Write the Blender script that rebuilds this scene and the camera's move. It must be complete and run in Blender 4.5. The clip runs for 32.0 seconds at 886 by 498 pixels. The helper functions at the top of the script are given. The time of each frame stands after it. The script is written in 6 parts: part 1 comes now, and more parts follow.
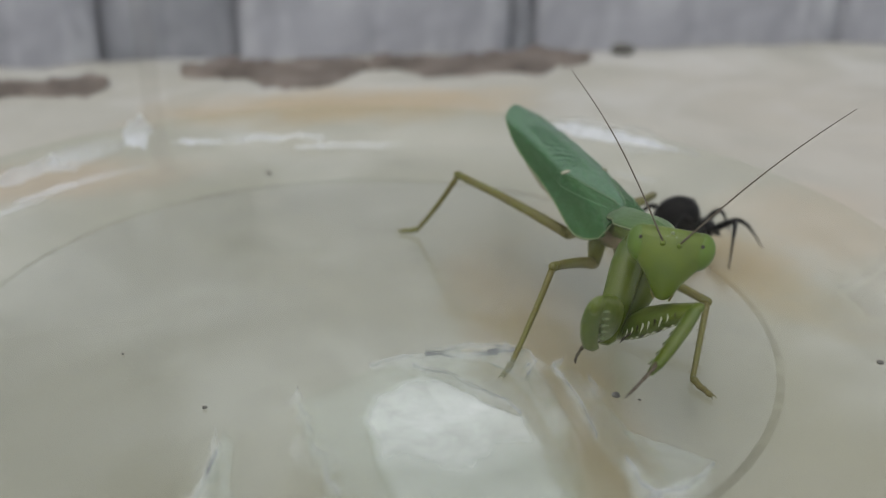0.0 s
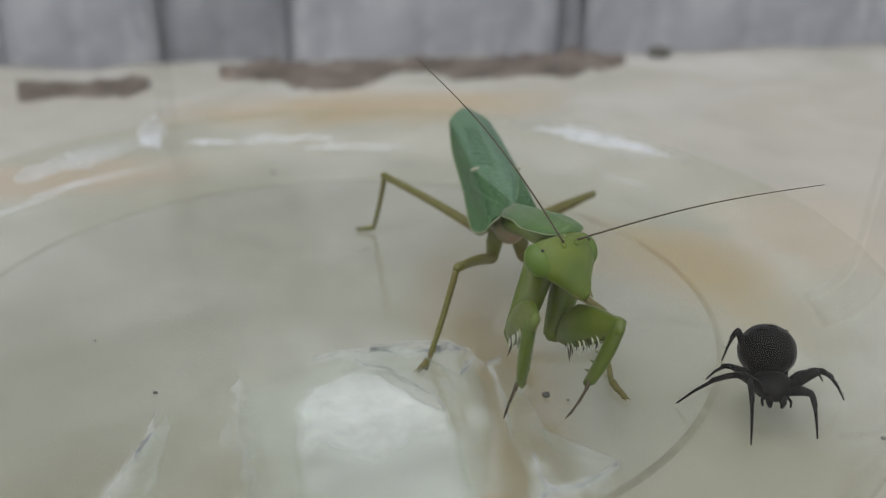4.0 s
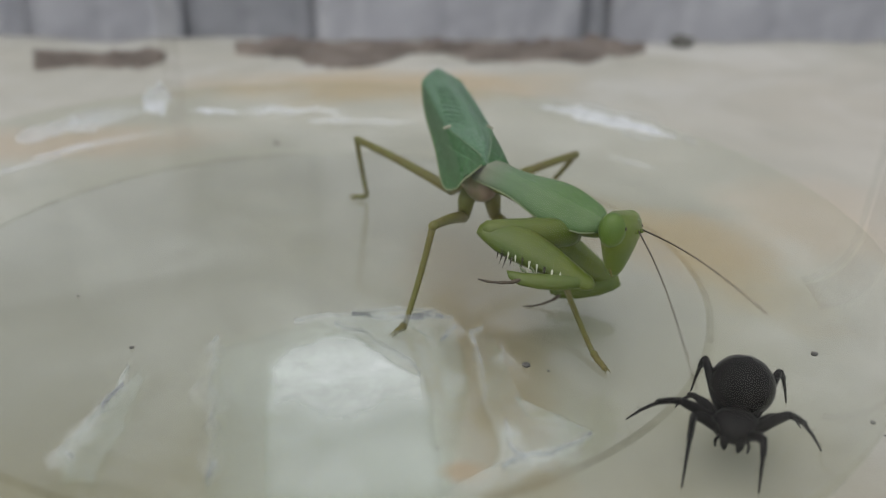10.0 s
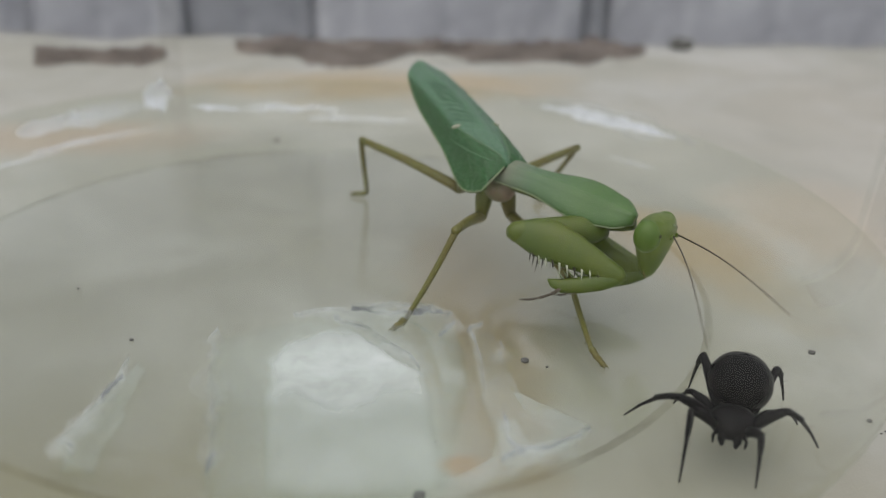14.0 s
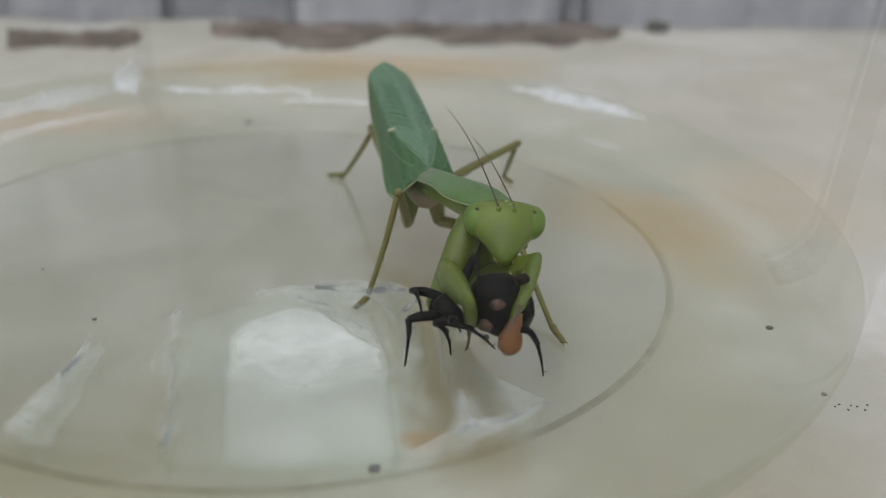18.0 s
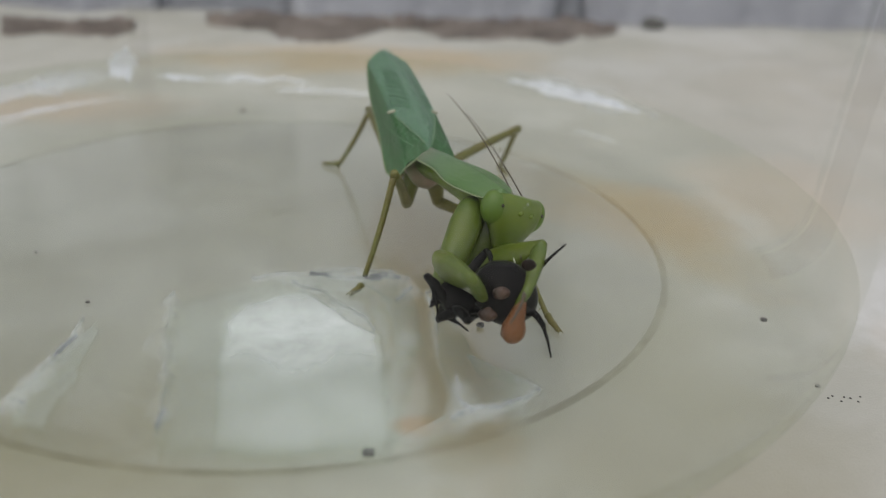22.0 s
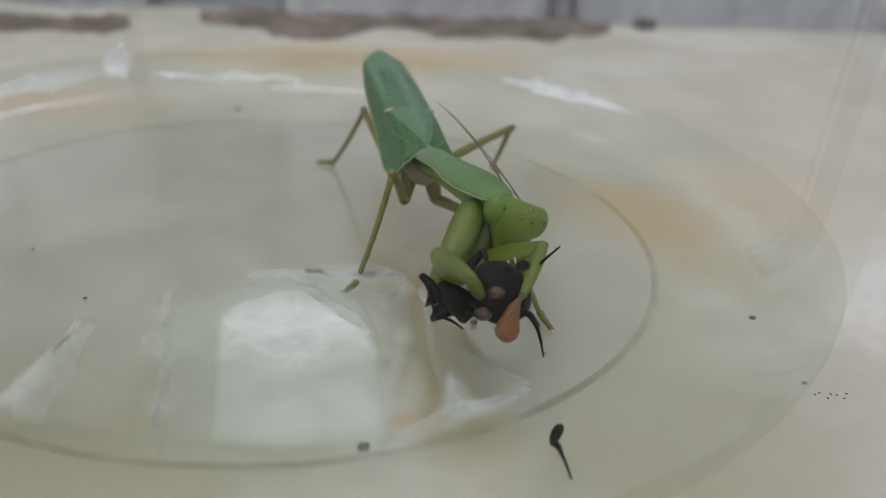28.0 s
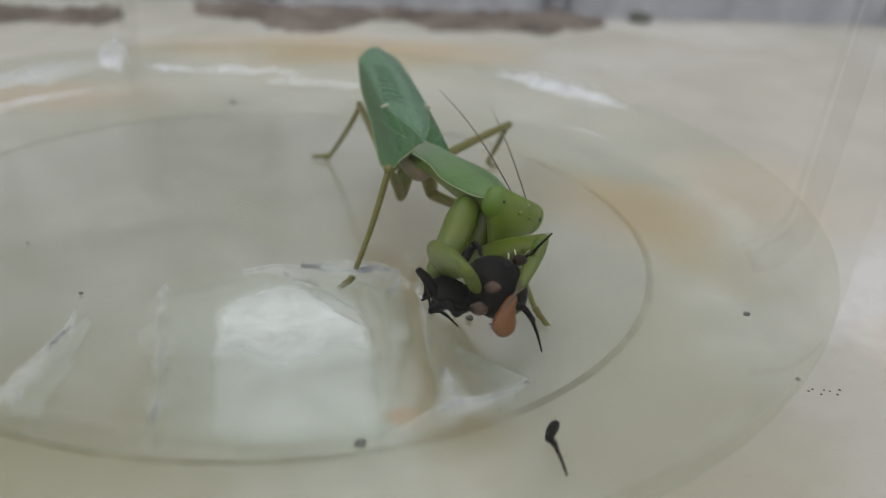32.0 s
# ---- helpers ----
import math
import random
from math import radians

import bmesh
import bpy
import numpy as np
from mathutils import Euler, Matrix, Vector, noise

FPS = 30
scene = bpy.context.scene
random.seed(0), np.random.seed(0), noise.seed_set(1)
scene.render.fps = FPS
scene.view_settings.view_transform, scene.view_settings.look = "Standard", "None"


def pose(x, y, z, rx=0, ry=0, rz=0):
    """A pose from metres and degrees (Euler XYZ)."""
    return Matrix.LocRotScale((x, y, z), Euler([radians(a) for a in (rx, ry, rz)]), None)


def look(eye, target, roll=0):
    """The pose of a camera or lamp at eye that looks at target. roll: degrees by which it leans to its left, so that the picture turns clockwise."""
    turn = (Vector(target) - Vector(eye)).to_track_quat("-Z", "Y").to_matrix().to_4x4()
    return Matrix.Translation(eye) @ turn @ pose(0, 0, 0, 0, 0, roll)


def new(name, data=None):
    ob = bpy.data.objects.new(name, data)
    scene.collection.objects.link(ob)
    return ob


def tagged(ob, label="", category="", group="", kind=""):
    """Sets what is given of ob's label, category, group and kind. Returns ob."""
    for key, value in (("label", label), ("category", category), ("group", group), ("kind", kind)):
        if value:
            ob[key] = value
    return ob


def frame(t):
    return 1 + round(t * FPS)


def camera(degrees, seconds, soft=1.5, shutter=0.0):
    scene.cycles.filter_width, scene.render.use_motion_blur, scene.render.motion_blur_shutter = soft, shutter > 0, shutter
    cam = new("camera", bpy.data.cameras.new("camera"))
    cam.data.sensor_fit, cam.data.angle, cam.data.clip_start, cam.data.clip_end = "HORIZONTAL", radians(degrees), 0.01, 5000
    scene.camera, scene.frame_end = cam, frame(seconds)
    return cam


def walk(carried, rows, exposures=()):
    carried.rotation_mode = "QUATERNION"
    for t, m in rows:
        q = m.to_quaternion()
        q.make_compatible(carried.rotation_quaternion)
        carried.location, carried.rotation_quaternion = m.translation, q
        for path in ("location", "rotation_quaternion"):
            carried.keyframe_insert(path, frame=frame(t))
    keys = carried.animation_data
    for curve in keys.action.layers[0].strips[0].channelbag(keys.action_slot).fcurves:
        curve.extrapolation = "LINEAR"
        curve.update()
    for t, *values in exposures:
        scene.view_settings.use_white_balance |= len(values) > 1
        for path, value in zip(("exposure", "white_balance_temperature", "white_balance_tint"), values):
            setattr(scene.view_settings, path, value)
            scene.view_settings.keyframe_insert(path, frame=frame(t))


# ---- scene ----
cam = camera(50.65, 32.0, soft=1.0, shutter=0.15)
PATH = [
    (0, (-0.00647, -0.13911, 0.07170), (0.01239, 0.00632, 0.00771), 1.36),
    (0.5, (-0.00701, -0.13918, 0.07180), (0.01249, 0.00625, 0.00801), 1.73),
    (1, (-0.00646, -0.14002, 0.07289), (0.01320, 0.00539, 0.00910), 1.76),
    (1.5, (-0.00394, -0.14105, 0.07295), (0.01486, 0.00454, 0.00931), 1.55),
    (2, (-0.00020, -0.14344, 0.07408), (0.01732, 0.00223, 0.01028), 1.54),
    (2.5, (0.00883, -0.14581, 0.07538), (0.02277, 0.00005, 0.01111), 1.48),
    (3, (0.01471, -0.14591, 0.07535), (0.02390, 0.00025, 0.01092), 0.79),
    (3.5, (0.01436, -0.14610, 0.07517), (0.02054, 0.00020, 0.01070), 0.44),
    (5.5, (0.01543, -0.14484, 0.07306), (0.01658, 0.00149, 0.00836), -0.01),
    (6, (0.01653, -0.14455, 0.07211), (0.01700, 0.00176, 0.00736), 0.03),
    (6.5, (0.01864, -0.14523, 0.07174), (0.01767, 0.00116, 0.00715), -0.06),
    (7, (0.01890, -0.14596, 0.07165), (0.01667, 0.00050, 0.00726), -0.25),
    (7.5, (0.01898, -0.14590, 0.07117), (0.01575, 0.00063, 0.00698), -0.25),
    (8, (0.01946, -0.14517, 0.07058), (0.01652, 0.00130, 0.00625), 0.13),
    (8.5, (0.02003, -0.14560, 0.07017), (0.01784, 0.00081, 0.00568), 0.46),
    (9, (0.01964, -0.14558, 0.07002), (0.01879, 0.00058, 0.00493), 1.15),
    (9.5, (0.02048, -0.14563, 0.06975), (0.02011, 0.00046, 0.00450), 1.41),
    (10, (0.02099, -0.14564, 0.06971), (0.02045, 0.00050, 0.00456), 1.52),
    (10.5, (0.02062, -0.14622, 0.06945), (0.02000, -0.00002, 0.00446), 1.68),
    (11, (0.02072, -0.14658, 0.06953), (0.02015, -0.00020, 0.00493), 1.84),
    (11.5, (0.02059, -0.14669, 0.06946), (0.02004, -0.00030, 0.00489), 1.83),
    (12, (0.02093, -0.14621, 0.06912), (0.02065, 0.00011, 0.00439), 1.95),
    (12.5, (0.02099, -0.14646, 0.06958), (0.02075, -0.00018, 0.00476), 1.88),
    (13, (0.02080, -0.14654, 0.06972), (0.02063, -0.00028, 0.00485), 1.94),
    (13.5, (0.02048, -0.14640, 0.06886), (0.02047, -0.00006, 0.00417), 2.09),
    (14, (0.02060, -0.14654, 0.06891), (0.02053, -0.00020, 0.00422), 2.12),
    (14.5, (0.02100, -0.14631, 0.06894), (0.02098, -0.00008, 0.00400), 2.17),
    (16.5, (0.02279, -0.14984, 0.07243), (0.02319, -0.00385, 0.00695), 2.16),
    (17, (0.02285, -0.15028, 0.07142), (0.02355, -0.00446, 0.00557), 1.92),
    (17.5, (0.02389, -0.14841, 0.06928), (0.02535, -0.00277, 0.00304), 2.02),
    (18, (0.02462, -0.14788, 0.06841), (0.02663, -0.00251, 0.00160), 2.18),
    (18.5, (0.02432, -0.14837, 0.06861), (0.02660, -0.00326, 0.00124), 2.33),
    (19, (0.02390, -0.14893, 0.06782), (0.02623, -0.00377, 0.00057), 2.50),
    (19.5, (0.02428, -0.14791, 0.06711), (0.02667, -0.00276, -0.00017), 2.68),
    (20, (0.02439, -0.14748, 0.06707), (0.02725, -0.00228, -0.00006), 2.87),
    (20.5, (0.02432, -0.14761, 0.06708), (0.02722, -0.00239, -0.00002), 2.96),
    (21, (0.02431, -0.14822, 0.06709), (0.02747, -0.00297, 0.00007), 2.98),
    (21.5, (0.02434, -0.14813, 0.06692), (0.02756, -0.00288, -0.00009), 3.09),
    (22, (0.02407, -0.14835, 0.06681), (0.02751, -0.00310, -0.00020), 3.17),
    (22.5, (0.02404, -0.14822, 0.06681), (0.02743, -0.00296, -0.00018), 3.23),
    (23, (0.02402, -0.14832, 0.06701), (0.02751, -0.00309, -0.00005), 3.26),
    (23.5, (0.02379, -0.14876, 0.06702), (0.02745, -0.00343, 0.00020), 3.16),
    (24, (0.02382, -0.14903, 0.06717), (0.02753, -0.00370, 0.00035), 3.26),
    (24.5, (0.02379, -0.14896, 0.06712), (0.02767, -0.00362, 0.00033), 3.33),
    (25, (0.02381, -0.14839, 0.06670), (0.02802, -0.00307, -0.00013), 3.52),
    (25.5, (0.02380, -0.14912, 0.06715), (0.02795, -0.00377, 0.00039), 3.46),
    (27.5, (0.02364, -0.14909, 0.06702), (0.02836, -0.00391, -0.00006), 3.69),
    (28, (0.02361, -0.14994, 0.06755), (0.02857, -0.00485, 0.00028), 3.64),
    (28.5, (0.02314, -0.14991, 0.06759), (0.02836, -0.00485, 0.00028), 3.69),
    (29, (0.02307, -0.14938, 0.06748), (0.02843, -0.00433, 0.00016), 3.73),
    (29.5, (0.02321, -0.14933, 0.06755), (0.02857, -0.00440, -0.00002), 3.74),
    (30, (0.02335, -0.14878, 0.06695), (0.02890, -0.00396, -0.00085), 3.78),
    (30.5, (0.02352, -0.14970, 0.06764), (0.02912, -0.00491, -0.00022), 3.68),
    (31, (0.02294, -0.15041, 0.06897), (0.02862, -0.00580, 0.00073), 3.77),
    (31.5, (0.02273, -0.15001, 0.06827), (0.02879, -0.00544, -0.00002), 3.81),
    (32, (0.02311, -0.14989, 0.06829), (0.02934, -0.00546, -0.00027), 4.01),
]
walk(cam, [(t, look(eye, target, roll)) for t, eye, target, roll in PATH], exposures=[(0.0, 0.0), (32.0, 0.0)])
cam.data.dof.use_dof = True
cam.data.dof.focus_distance = 0.132
cam.data.dof.aperture_fstop = 16.0

# ---- light: a bright overcast sky, sun only a broad soft patch of it ----
sky_world = bpy.data.worlds.new("overcast_sky")
scene.world = sky_world
sky_world.use_nodes = True
wn, wl = sky_world.node_tree.nodes, sky_world.node_tree.links
wn.clear()
w_out = wn.new("ShaderNodeOutputWorld")
w_bg = wn.new("ShaderNodeBackground")
w_sky = wn.new("ShaderNodeTexSky")
w_sky.sky_type = "NISHITA"
w_sky.sun_disc = False
w_sky.sun_elevation = radians(71)
w_sky.sun_rotation = radians(222)
w_sky.dust_density = 4.0
w_mix = wn.new("ShaderNodeMixRGB")
w_mix.inputs["Fac"].default_value = 0.75
w_mix.inputs["Color2"].default_value = (8.45, 8.6, 8.95, 1)
wl.new(w_sky.outputs["Color"], w_mix.inputs["Color1"])
wl.new(w_mix.outputs["Color"], w_bg.inputs["Color"])
w_bg.inputs["Strength"].default_value = 0.097
wl.new(w_bg.outputs["Background"], w_out.inputs["Surface"])
sun_data = bpy.data.lights.new("sun", "SUN")
sun_data.energy, sun_data.angle, sun_data.color = 0.7, radians(70), (1.0, 0.985, 0.965)
sun_ob = new("sun", sun_data)
sun_ob.matrix_world = look((-0.5, -0.55, 2.2), (0, 0, 0))


# ---- materials ----
def rgb(c):
    return (c[0], c[1], c[2], 1.0)


class Net:
    """A material's nodes, with short ways to add and join them."""

    def __init__(self, name):
        self.mat = bpy.data.materials.new(name)
        self.mat.use_nodes = True
        self.nt = self.mat.node_tree
        self.shader = self.nt.nodes["Principled BSDF"]
        self.end = self.nt.nodes["Material Output"]
        self.coord = self.nt.nodes.new("ShaderNodeTexCoord").outputs["Object"]

    def node(self, kind, **plugs):
        n = self.nt.nodes.new(kind)
        for key, value in plugs.items():
            self.plug(n, key.replace("_", " "), value)
        return n

    def plug(self, n, key, value):
        if isinstance(value, bpy.types.NodeSocket):
            self.nt.links.new(value, n.inputs[key])
        else:
            n.inputs[key].default_value = value

    def noise(self, scale, detail=4.0, rough=0.55, distort=0.0, coord=None):
        n = self.node("ShaderNodeTexNoise", Vector=coord or self.coord, Scale=scale, Detail=detail, Roughness=rough, Distortion=distort)
        return n.outputs["Fac"]

    def ramp(self, fac, lo, hi, a=0.0, b=1.0):
        n = self.node("ShaderNodeMapRange", Value=fac)
        n.inputs["From Min"].default_value, n.inputs["From Max"].default_value = lo, hi
        n.inputs["To Min"].default_value, n.inputs["To Max"].default_value = a, b
        return n.outputs["Result"]

    def mix(self, fac, a, b):
        n = self.nt.nodes.new("ShaderNodeMixRGB")
        self.plug(n, "Fac", fac)
        self.plug(n, "Color1", rgb(a) if isinstance(a, tuple) else a)
        self.plug(n, "Color2", rgb(b) if isinstance(b, tuple) else b)
        return n.outputs["Color"]

    def math(self, op, a, b=0.0):
        n = self.nt.nodes.new("ShaderNodeMath")
        n.operation = op
        self.plug(n, 0, a)
        self.plug(n, 1, b)
        return n.outputs[0]

    def bump(self, height, strength, distance):
        n = self.node("ShaderNodeBump", Height=height, Strength=strength, Distance=distance)
        self.nt.links.new(n.outputs["Normal"], self.shader.inputs["Normal"])
        return n.outputs["Normal"]

    def blot(self, x, y, rx, ry, turn=0.0, rag=0.35, soft=0.45, scale=60.0):
        """A ragged oval blot at a place in the object's space: 1 inside, 0 outside."""
        mp = self.node("ShaderNodeMapping", Vector=self.coord)
        mp.vector_type = "TEXTURE"
        mp.inputs["Location"].default_value = (x, y, 0)
        mp.inputs["Rotation"].default_value = (0, 0, radians(turn))
        mp.inputs["Scale"].default_value = (rx, ry, 1000.0)
        ln = self.nt.nodes.new("ShaderNodeVectorMath")
        ln.operation = "LENGTH"
        self.nt.links.new(mp.outputs["Vector"], ln.inputs[0])
        wob = self.math("MULTIPLY", self.math("SUBTRACT", self.noise(scale, 5.0), 0.5), rag * 4)
        d = self.math("ADD", ln.outputs["Value"], wob)
        return self.ramp(d, 1.0 + soft, 1.0 - soft)


def surface(name, a, b, scale, rough=0.5, bump=0.2, size=0.0004, fine=None, sheen=0.0, subsurface=0.0, spec=0.5):
    """A two-tone surface with grain at two scales and a fine relief."""
    n = Net(name)
    big = n.ramp(n.noise(scale, 3.0), 0.3, 0.7)
    small = n.ramp(n.noise((fine or scale * 7), 6.0), 0.25, 0.75)
    col = n.mix(big, a, b)
    col = n.mix(n.math("MULTIPLY", small, 0.35), col, tuple(v * 0.62 for v in a))
    n.plug(n.shader, "Base Color", col)
    n.plug(n.shader, "Roughness", n.ramp(small, 0, 1, rough * 0.8, min(1.0, rough * 1.2)))
    n.plug(n.shader, "Specular IOR Level", spec)
    if subsurface:
        n.plug(n.shader, "Subsurface Weight", subsurface)
        n.plug(n.shader, "Subsurface Radius", (0.8, 1.0, 0.4))
        n.plug(n.shader, "Subsurface Scale", 0.0012)
    n.bump(small, bump, size)
    return n.mat


def stone_material():
    n = Net("cream_stone")
    warm = n.ramp(n.noise(9.0, 5.0, 0.6, 0.6), 0.3, 0.7)
    cloud = n.ramp(n.noise(32.0, 6.0, 0.6, 0.4), 0.3, 0.72)
    grain = n.ramp(n.noise(2600.0, 4.0), 0.25, 0.75)
    col = n.mix(warm, (0.50, 0.475, 0.40), (0.575, 0.56, 0.51))
    col = n.mix(n.math("MULTIPLY", cloud, 0.72), col, (0.385, 0.38, 0.335))
    mist = n.ramp(n.noise(14.0, 7.0, 0.62, 1.2), 0.48, 0.70)
    col = n.mix(n.math("MULTIPLY", mist, 0.75), col, (0.68, 0.67, 0.65))
    # stains and tone blots: place, size, turn, tint, strength
    tint_blots = (
        (0.050, -0.046, 0.022, 0.016, 15, (0.37, 0.345, 0.27), 0.45),
        # tan blot under the held spider: stain plus its reflection put into colour
        (0.0315, -0.041, 0.0045, 0.009, 0, (0.42, 0.34, 0.24), 0.6),
        (0.085, -0.055, 0.030, 0.022, 20, (0.40, 0.385, 0.33), 0.5),
        (-0.045, -0.050, 0.030, 0.022, 20, (0.36, 0.34, 0.26), 0.5),
        (0.066, 0.024, 0.012, 0.030, 35, (0.50, 0.38, 0.20), 0.6),
        (0.100, 0.040, 0.020, 0.024, -30, (0.58, 0.46, 0.34), 0.5),
        (0.027, -0.004, 0.010, 0.040, 4, (0.46, 0.365, 0.235), 0.55),
        (0.000, 0.145, 0.050, 0.018, 8, (0.50, 0.36, 0.18), 0.65),
        (-0.082, 0.078, 0.036, 0.012, 12, (0.56, 0.40, 0.27), 0.5),
        (0.118, -0.030, 0.020, 0.020, 20, (0.62, 0.46, 0.34), 0.5),
        (0.160, 0.100, 0.060, 0.090, 10, (0.56, 0.50, 0.44), 0.35),
        (-0.022, -0.066, 0.040, 0.022, -10, (0.34, 0.30, 0.19), 0.65),
        (-0.050, -0.020, 0.030, 0.030, 0, (0.38, 0.37, 0.32), 0.5),
        (0.020, -0.085, 0.050, 0.014, 5, (0.40, 0.36, 0.24), 0.5),
        (0.0239, -0.0487, 0.0027, 0.0021, 0, (0.58, 0.34, 0.15), 0.75),
        (0.0262, -0.020, 0.0078, 0.034, 8, (0.45, 0.36, 0.235), 0.75),
        (0.0690, 0.0255, 0.0150, 0.0150, -30, (0.50, 0.375, 0.215), 0.60),
        (0.060, -0.068, 0.026, 0.018, 40, (0.36, 0.33, 0.24), 0.65),
        (0.057, -0.026, 0.014, 0.022, 10, (0.44, 0.42, 0.33), 0.5),
    )
    for x, y, rx, ry, turn, tint, most in tint_blots:
        col = n.mix(n.math("MULTIPLY", n.blot(x, y, rx, ry, turn), most), col, tint)
    pale = n.blot(0.122, -0.075, 0.040, 0.030, 15)
    col = n.mix(n.math("MULTIPLY", pale, 0.45), col, (0.72, 0.71, 0.70))
    n.plug(n.shader, "Base Color", n.mix(n.math("MULTIPLY", grain, 0.10), col, (0.34, 0.30, 0.25)))
    n.plug(n.shader, "Roughness", n.ramp(cloud, 0, 1, 0.45, 0.7))
    n.bump(grain, 0.2, 0.0002)
    return n.mat


def clear_material(name, tint, milk, gloss_rough, haze_scale=40.0, bump=0.0, edge=1.0, white=(0.78, 0.80, 0.76)):
    """Thin clear plastic: light passes, a little is scattered by fine scuffing, and the surface is glossy. A high milk
    paints reflections white.
    """
    n = Net(name)
    n.nt.nodes.remove(n.shader)
    clear = n.node("ShaderNodeBsdfTransparent", Color=rgb(tint))
    veil = n.node("ShaderNodeBsdfDiffuse", Color=rgb(white), Roughness=0.5)
    gloss = n.node("ShaderNodeBsdfGlossy", Color=(1, 1, 1, 1), Roughness=gloss_rough)
    if bump:
        b = n.node("ShaderNodeBump", Height=n.noise(26.0, 2.0), Strength=1.0, Distance=bump)
        n.nt.links.new(b.outputs["Normal"], gloss.inputs["Normal"])
    white_veil = n.ramp(n.noise(haze_scale, 6.0, 0.62, 0.9), 0.36, 0.68, milk * 0.2, milk * 1.8)
    body = n.node("ShaderNodeMixShader")
    n.plug(body, "Fac", white_veil)
    n.nt.links.new(clear.outputs[0], body.inputs[1])
    n.nt.links.new(veil.outputs[0], body.inputs[2])
    lean = n.node("ShaderNodeLayerWeight", Blend=0.5)
    rim = n.math("ADD", n.math("MULTIPLY", n.math("POWER", lean.outputs["Facing"], 3.5), 0.5), 0.035)
    both = n.node("ShaderNodeMixShader")
    n.plug(both, "Fac", n.math("MULTIPLY", rim, edge))
    n.nt.links.new(body.outputs[0], both.inputs[1])
    n.nt.links.new(gloss.outputs[0], both.inputs[2])
    n.nt.links.new(both.outputs[0], n.end.inputs["Surface"])
    return n.mat


def film_material(name, milk, extra, white=(0.86, 0.895, 0.885)):
    """Clear film whose white, strongest in one oval, stands in for reflected sky; it thins out to its border."""
    n = Net(name)
    n.nt.nodes.remove(n.shader)
    clear = n.node("ShaderNodeBsdfTransparent", Color=(0.945, 0.965, 0.945, 1))
    veil = n.node("ShaderNodeBsdfDiffuse", Color=rgb(white), Roughness=0.5)
    gloss = n.node("ShaderNodeBsdfGlossy", Color=(1, 1, 1, 1), Roughness=0.12)
    sheet = n.nt.nodes.new("ShaderNodeAttribute")
    sheet.attribute_name = "sheet"
    # sky mirrored by the film, painted as a ragged white oval
    sky_white = n.blot(0.0080, -0.0345, 0.0125, 0.0085, 0, 0.16, 0.6, 70.0)
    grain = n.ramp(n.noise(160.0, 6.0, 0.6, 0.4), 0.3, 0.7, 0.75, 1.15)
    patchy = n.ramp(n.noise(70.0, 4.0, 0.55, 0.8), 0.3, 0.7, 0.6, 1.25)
    cloud = n.math("MULTIPLY", n.math("MULTIPLY", n.math("ADD", n.math("MULTIPLY", sky_white, extra), n.math("MULTIPLY", patchy, milk)), grain), sheet.outputs["Fac"])
    body = n.node("ShaderNodeMixShader")
    n.plug(body, "Fac", cloud)
    n.nt.links.new(clear.outputs[0], body.inputs[1])
    n.nt.links.new(veil.outputs[0], body.inputs[2])
    lean = n.node("ShaderNodeLayerWeight", Blend=0.5)
    rim = n.math("ADD", n.math("MULTIPLY", n.math("POWER", lean.outputs["Facing"], 3.0), 0.40), 0.03)
    both = n.node("ShaderNodeMixShader")
    n.plug(both, "Fac", n.math("MULTIPLY", rim, sheet.outputs["Fac"]))
    n.nt.links.new(body.outputs[0], both.inputs[1])
    n.nt.links.new(gloss.outputs[0], both.inputs[2])
    thin = n.node("ShaderNodeMixShader")
    n.plug(thin, "Fac", n.ramp(sheet.outputs["Fac"], 0.0, 0.25))
    n.nt.links.new(n.node("ShaderNodeBsdfTransparent").outputs[0], thin.inputs[1])
    n.nt.links.new(both.outputs[0], thin.inputs[2])
    n.nt.links.new(thin.outputs[0], n.end.inputs["Surface"])
    return n.mat


def ring_material():
    """The moulded ring: clear plastic with a smudged grey line of dirt along it."""
    n = Net("clear_plastic_ring")
    n.nt.nodes.remove(n.shader)
    smudge = n.ramp(n.noise(55.0, 6.0, 0.65, 0.6), 0.36, 0.66)
    fine = n.ramp(n.noise(420.0, 4.0), 0.35, 0.7)
    dirt = n.math("MULTIPLY", n.math("ADD", n.math("MULTIPLY", smudge, 0.7), n.math("MULTIPLY", fine, 0.3)), 1.0)
    clear = n.node("ShaderNodeBsdfTransparent", Color=n.mix(dirt, (0.90, 0.915, 0.87), (0.64, 0.655, 0.62)))
    gloss = n.node("ShaderNodeBsdfGlossy", Color=(1, 1, 1, 1), Roughness=0.2)
    lean = n.node("ShaderNodeLayerWeight", Blend=0.5)
    both = n.node("ShaderNodeMixShader")
    n.plug(both, "Fac", n.math("MULTIPLY", n.math("POWER", lean.outputs["Facing"], 3.0), 0.2))
    n.nt.links.new(clear.outputs[0], both.inputs[1])
    n.nt.links.new(gloss.outputs[0], both.inputs[2])
    n.nt.links.new(both.outputs[0], n.end.inputs["Surface"])
    return n.mat


